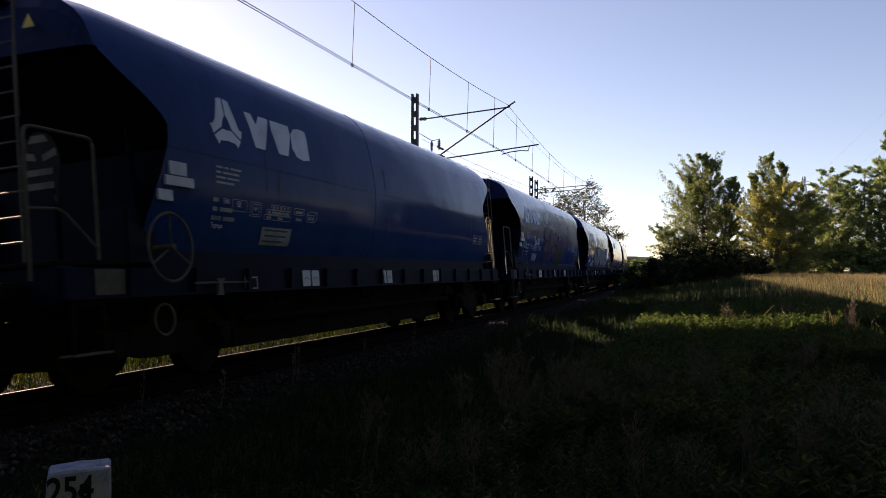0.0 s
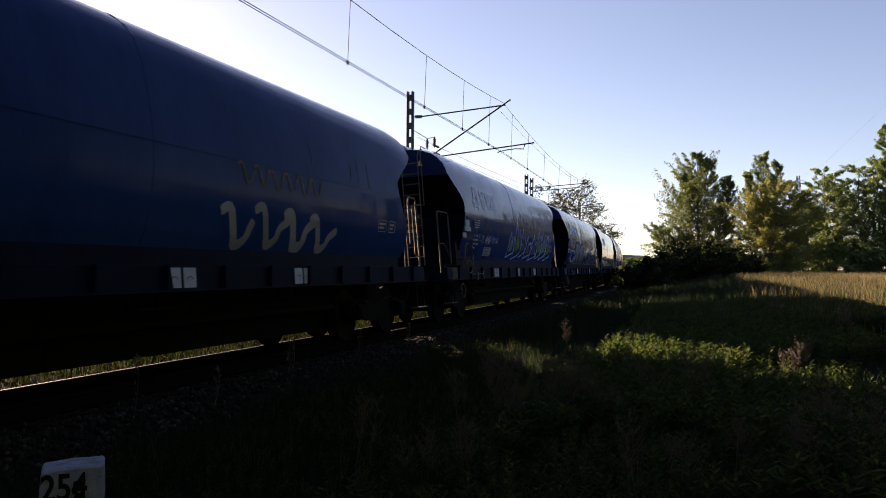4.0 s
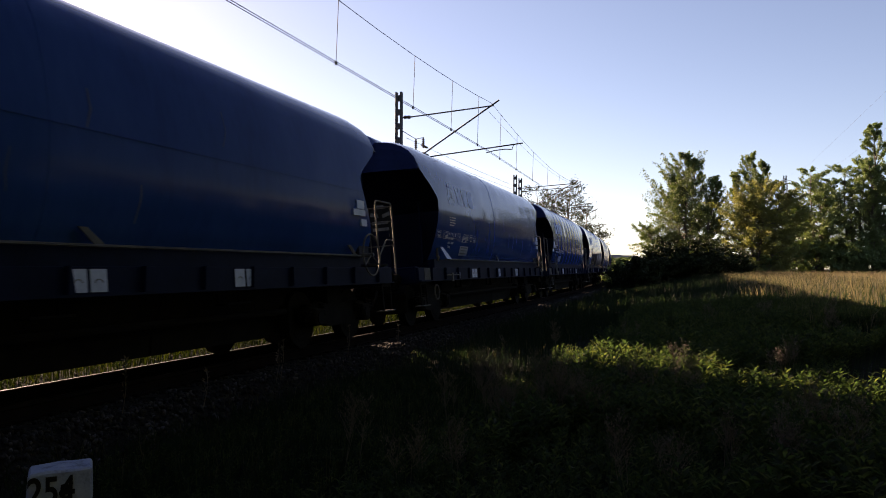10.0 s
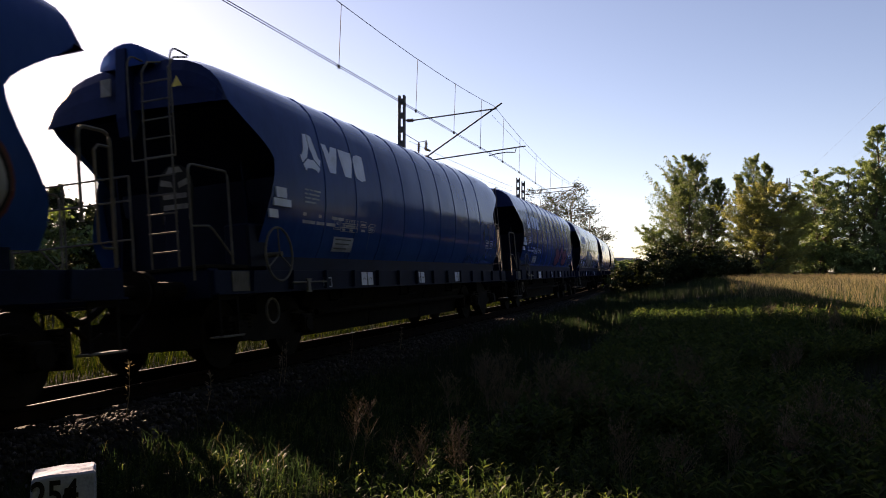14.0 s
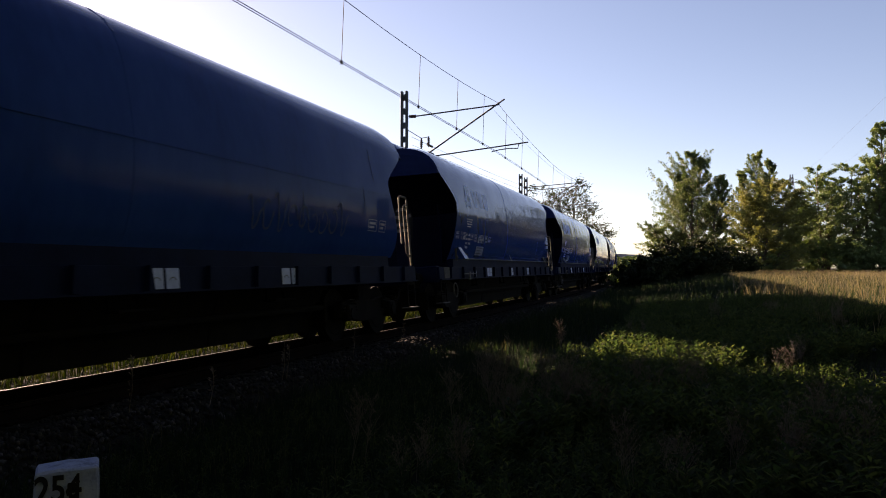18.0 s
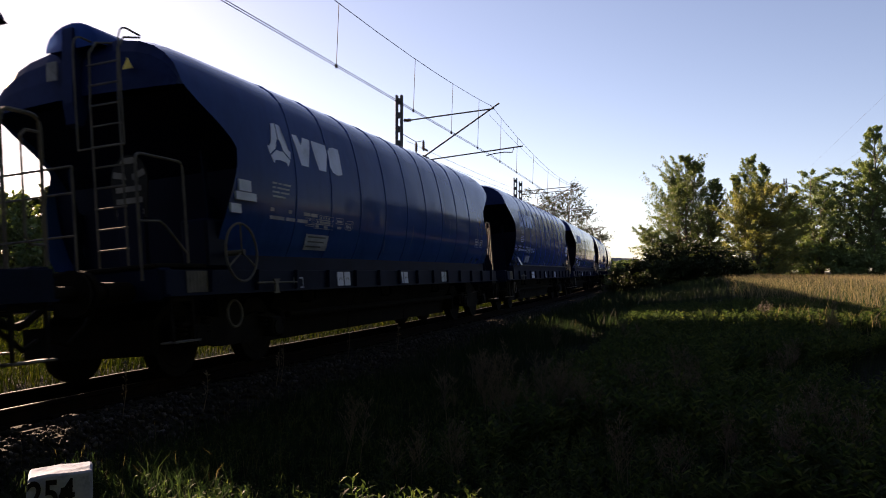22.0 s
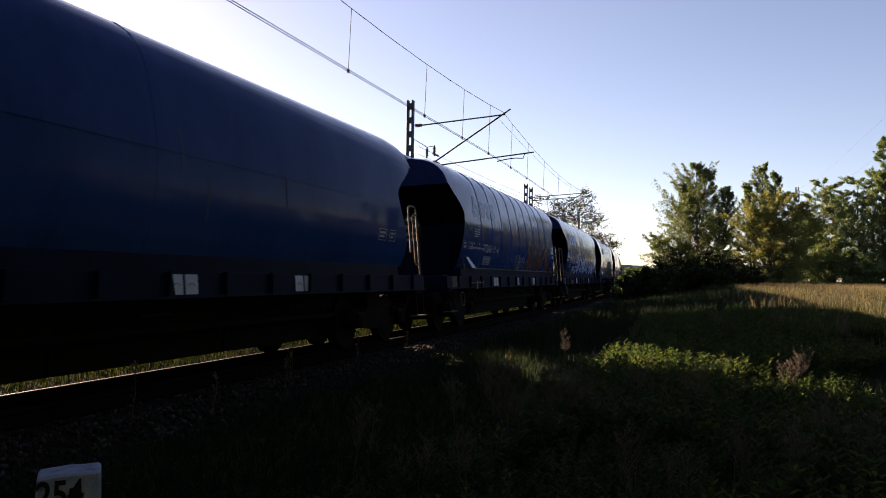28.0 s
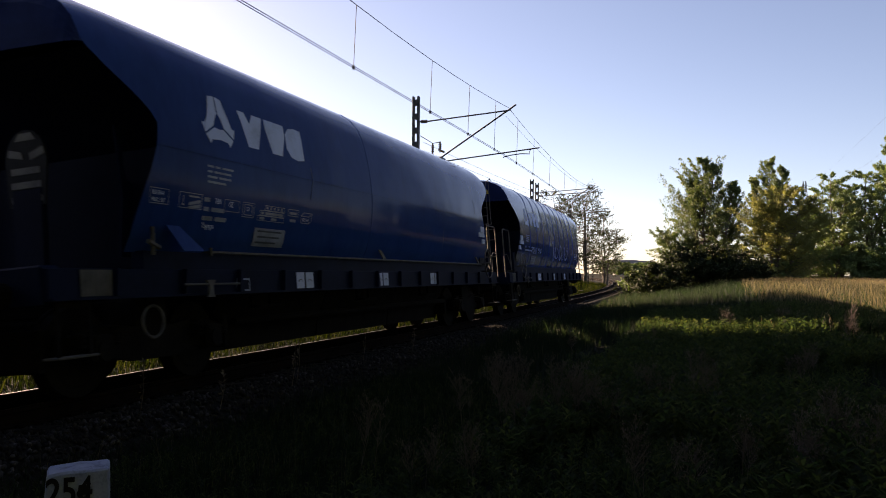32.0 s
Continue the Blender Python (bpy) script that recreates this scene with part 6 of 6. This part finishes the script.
bubble_piece(1, 2.5, -1.8, 1.5, 2.68, 4, 1, PURPLE, GREEN_DULL, PINK, "dark purple sprayed form with green rim")
bubble_piece(1, -0.2, -2.2, 1.5, 2.3, 2, 61, GREEN_DULL, PURPLE, None, "dull green sprayed form")
tag_piece(1, -2.3, -3.85, 2.1, 2.6, 3, 60, PINK, 0.085, "pink sprayed scrawl")
tag_piece(1, -4.45, -5.45, 2.0, 2.4, 5, 51, TEAL, 0.035, "small teal scrawl")
tag_piece(1, -3.45, -4.35, 1.52, 1.87, 4, 52, SLATE, 0.035, "small slate-blue scrawl")
tag_piece(1, -5.4, -6.4, 1.52, 2.05, 4, 53, GOLD, 0.04, "small dull gold scrawl")
tag_piece(1, 4.2, 3.3, 2.1, 2.45, 3, 2, WHITE, 0.05)
tag_piece(1, 6.2, 5.5, 1.95, 2.2, 4, 3, TEAL, 0.045, "small teal scrawl")
bubble_piece(2, 3.4, -4.9, 1.5, 2.56, 8, 4, SILVER, BLACK, BLACK, "silver sprayed form with dark rim", SLATE)
drips(2, 2.2, -5.6, 2.6, 3.0, 18, 5, SILVER)
tag_piece(3, -0.6, -3.7, 1.5, 2.1, 4, 6, SILVER, 0.13)
tag_piece(3, -0.9, -3.2, 2.3, 2.6, 6, 62, GOLD, 0.04, "dull gold scrawl")
rng = random.Random(7)
x = 1.6
while x > -5.4:
    # angular outlined shapes, some filled
    wd, hh = rng.uniform(0.7, 1.3), rng.uniform(0.7, 1.25)
    lo = rng.uniform(1.52, 1.62)
    shape = [(x, lo), (x - wd * 0.15, lo + hh * rng.uniform(0.6, 0.9)), (x - wd * 0.45, lo + hh), (x - wd * 0.6, lo + hh * 0.6), (x - wd * 0.85, lo + hh * rng.uniform(0.7, 0.95)), (x - wd, lo + hh * 0.2), (x - wd * 0.6, lo + 0.1)]
    ribbon_decal("sprayed_outline", [shape + [shape[0]]], 0.05, WHITE, TRAIN[4], "angular white sprayed outline", 0.009)
    cx, cz = x - wd * 0.5, lo + hh * 0.4
    decal("sprayed_patch", [[(cx + 0.5 * (px - cx), cz + 0.5 * (pz - cz)) for px, pz in shape]], (GREEN, TEAL, SCUFF)[rng.randrange(3)], TRAIN[4], "sprayed colour patch", 0.007)
    x -= wd * 0.95
tag_piece(4, -1.5, -4.2, 1.7, 2.3, 3, 8, TEAL, 0.05, "teal sprayed scrawl")
bubble_piece(5, 4.0, 0.0, 1.5, 2.5, 4, 9, SILVERFADE, BLACK, BLUE_DARK, "silver sprayed form with dark rim", SLATE)
tag_piece(5, -0.1, -0.9, 1.75, 2.4, 2, 63, SILVER, 0.05)
bubble_piece(5, -1.1, -6.0, 1.5, 2.1, 5, 10, SLATE, BLACK, None, "slate sprayed form with dark rim")
tag_piece(5, 6.3, 5.4, 2.4, 2.8, 4, 12, PALE, 0.04)
bubble_piece(11, 4.1, -0.7, 1.48, 2.35, 5, 13, BLUE_DARK, RED, RED, "dark sprayed form with red rim")
bubble_piece(11, -0.7, -6.4, 1.48, 2.5, 5, 14, SILVERFADE, BLACK, RED, "pale sprayed form with dark rim", RED)
tag_piece(14, 6.9, 5.2, 3.3, 3.9, 4, 15, VIOLET, 0.07, "violet sprayed scrawl")
bubble_piece(14, 2.8, -1.2, 1.48, 2.45, 4, 64, SILVERFADE, GOLD, SLATE, "dull silver sprayed form with gold rim")
tag_piece(14, -1.5, -5.6, 1.5, 2.3, 5, 16, PALE, 0.06)
tag_piece(15, -1.5, -4.6, 1.7, 2.3, 9, 17, SCUFF, 0.03)
tag_piece(18, 0.5, -5.0, 2.15, 2.5, 13, 18, SCUFF, 0.03)
bubble_piece(25, -1.4, -6.0, 1.5, 2.35, 5, 19, RED, SLATE, PALE, "dull red sprayed form")
tag_piece(25, 0.3, -1.2, 1.52, 2.0, 6, 20, PALE, 0.03)
tag_piece(25, -1.8, -5.6, 2.3, 2.65, 9, 29, SLATE, 0.035)
brush_piece(26, 3.2, -2.2, 1.62, 2.4, 15, 22, WHITE, 0.1, "white sprayed calligraphy")
brush_piece(26, -2.7, -5.9, 1.62, 2.3, 10, 23, WHITE, 0.09, "white sprayed calligraphy")
bubble_piece(27, 1.3, -4.5, 1.5, 2.5, 7, 24, GREENFADE, BLACK, GREEN_DULL, "pale green sprayed form with dark rim", SLATE)
brush_piece(27, 6.0, 4.8, 1.55, 1.98, 4, 27, TEAL, 0.05, "teal sprayed scrawl")
tag_piece(27, 2.8, 1.3, 1.52, 2.15, 4, 28, VIOLET, 0.07, "violet sprayed scrawl")
brush_piece(27, 4.75, 4.0, 2.1, 2.45, 3, 25, SILVER, 0.05, "sprayed scrawl in pale paint")
tag_piece(29, 0.5, -3.5, 1.7, 2.5, 5, 26, PALE, 0.05)
# rust streaks and scuffs under the roof edge of some hulls
for k in range(0, 30):
    rng = random.Random(500 + k)
    for i in range(rng.randrange(3, 7)):
        x, z = rng.uniform(-6, 5), rng.uniform(2.0, 3.4)
        ribbon_decal("scuff", [[(x, z), (x + rng.uniform(-0.05, 0.05), z - rng.uniform(0.1, 0.3)), (x + rng.uniform(-0.08, 0.08), z - rng.uniform(0.3, 0.6))]], rng.uniform(0.012, 0.04), SCUFF, TRAIN[k], "chalky grey scuff mark", 0.005)
bubble_piece(13, -1.0, -4.6, 1.55, 2.3, 3, 41, PINK, BLUE_DARK, VIOLET, "dull pink sprayed form")
# repainted panel
decal("repaint", [rect(0.4, 2.55, 5.6, 0.5)], VISOR, TRAIN[22], "darker repainted panel", 0.005)
tag_piece(2, 3.2, -1.8, 1.0, 1.24, 11, 31, PALE, 0.03, "pale scrawl along the frame", flat=1.398)


def wheelsets_of(w):
    return [o for o in w.children_recursive if o.name.startswith("wheelset")]


def motions():
    times = [float(i) for i in range(33)]
    for k, w in TRAIN.items():
        walk(w, [(t, track_pose(wagon_s(k, t))) for t in times])
    # the wheels roll without slipping; those in the same place of a bogie turn alike
    rolled = {}
    for w in TRAIN.values():
        for o in wheelsets_of(w):
            x = round(o.location.x, 2)
            if x not in rolled:
                walk(o, [(f / 30, pose(x, 0, 0.46, 0, math.degrees((wagon_s(0, 0) - wagon_s(0, f / 30)) / 0.46) % 360, 0)) for f in range(961)])
                rolled[x] = o
            else:
                o.rotation_mode = "QUATERNION"
                keys = o.animation_data_create()
                keys.action = rolled[x].animation_data.action
                keys.action_slot = rolled[x].animation_data.action_slot


motions()
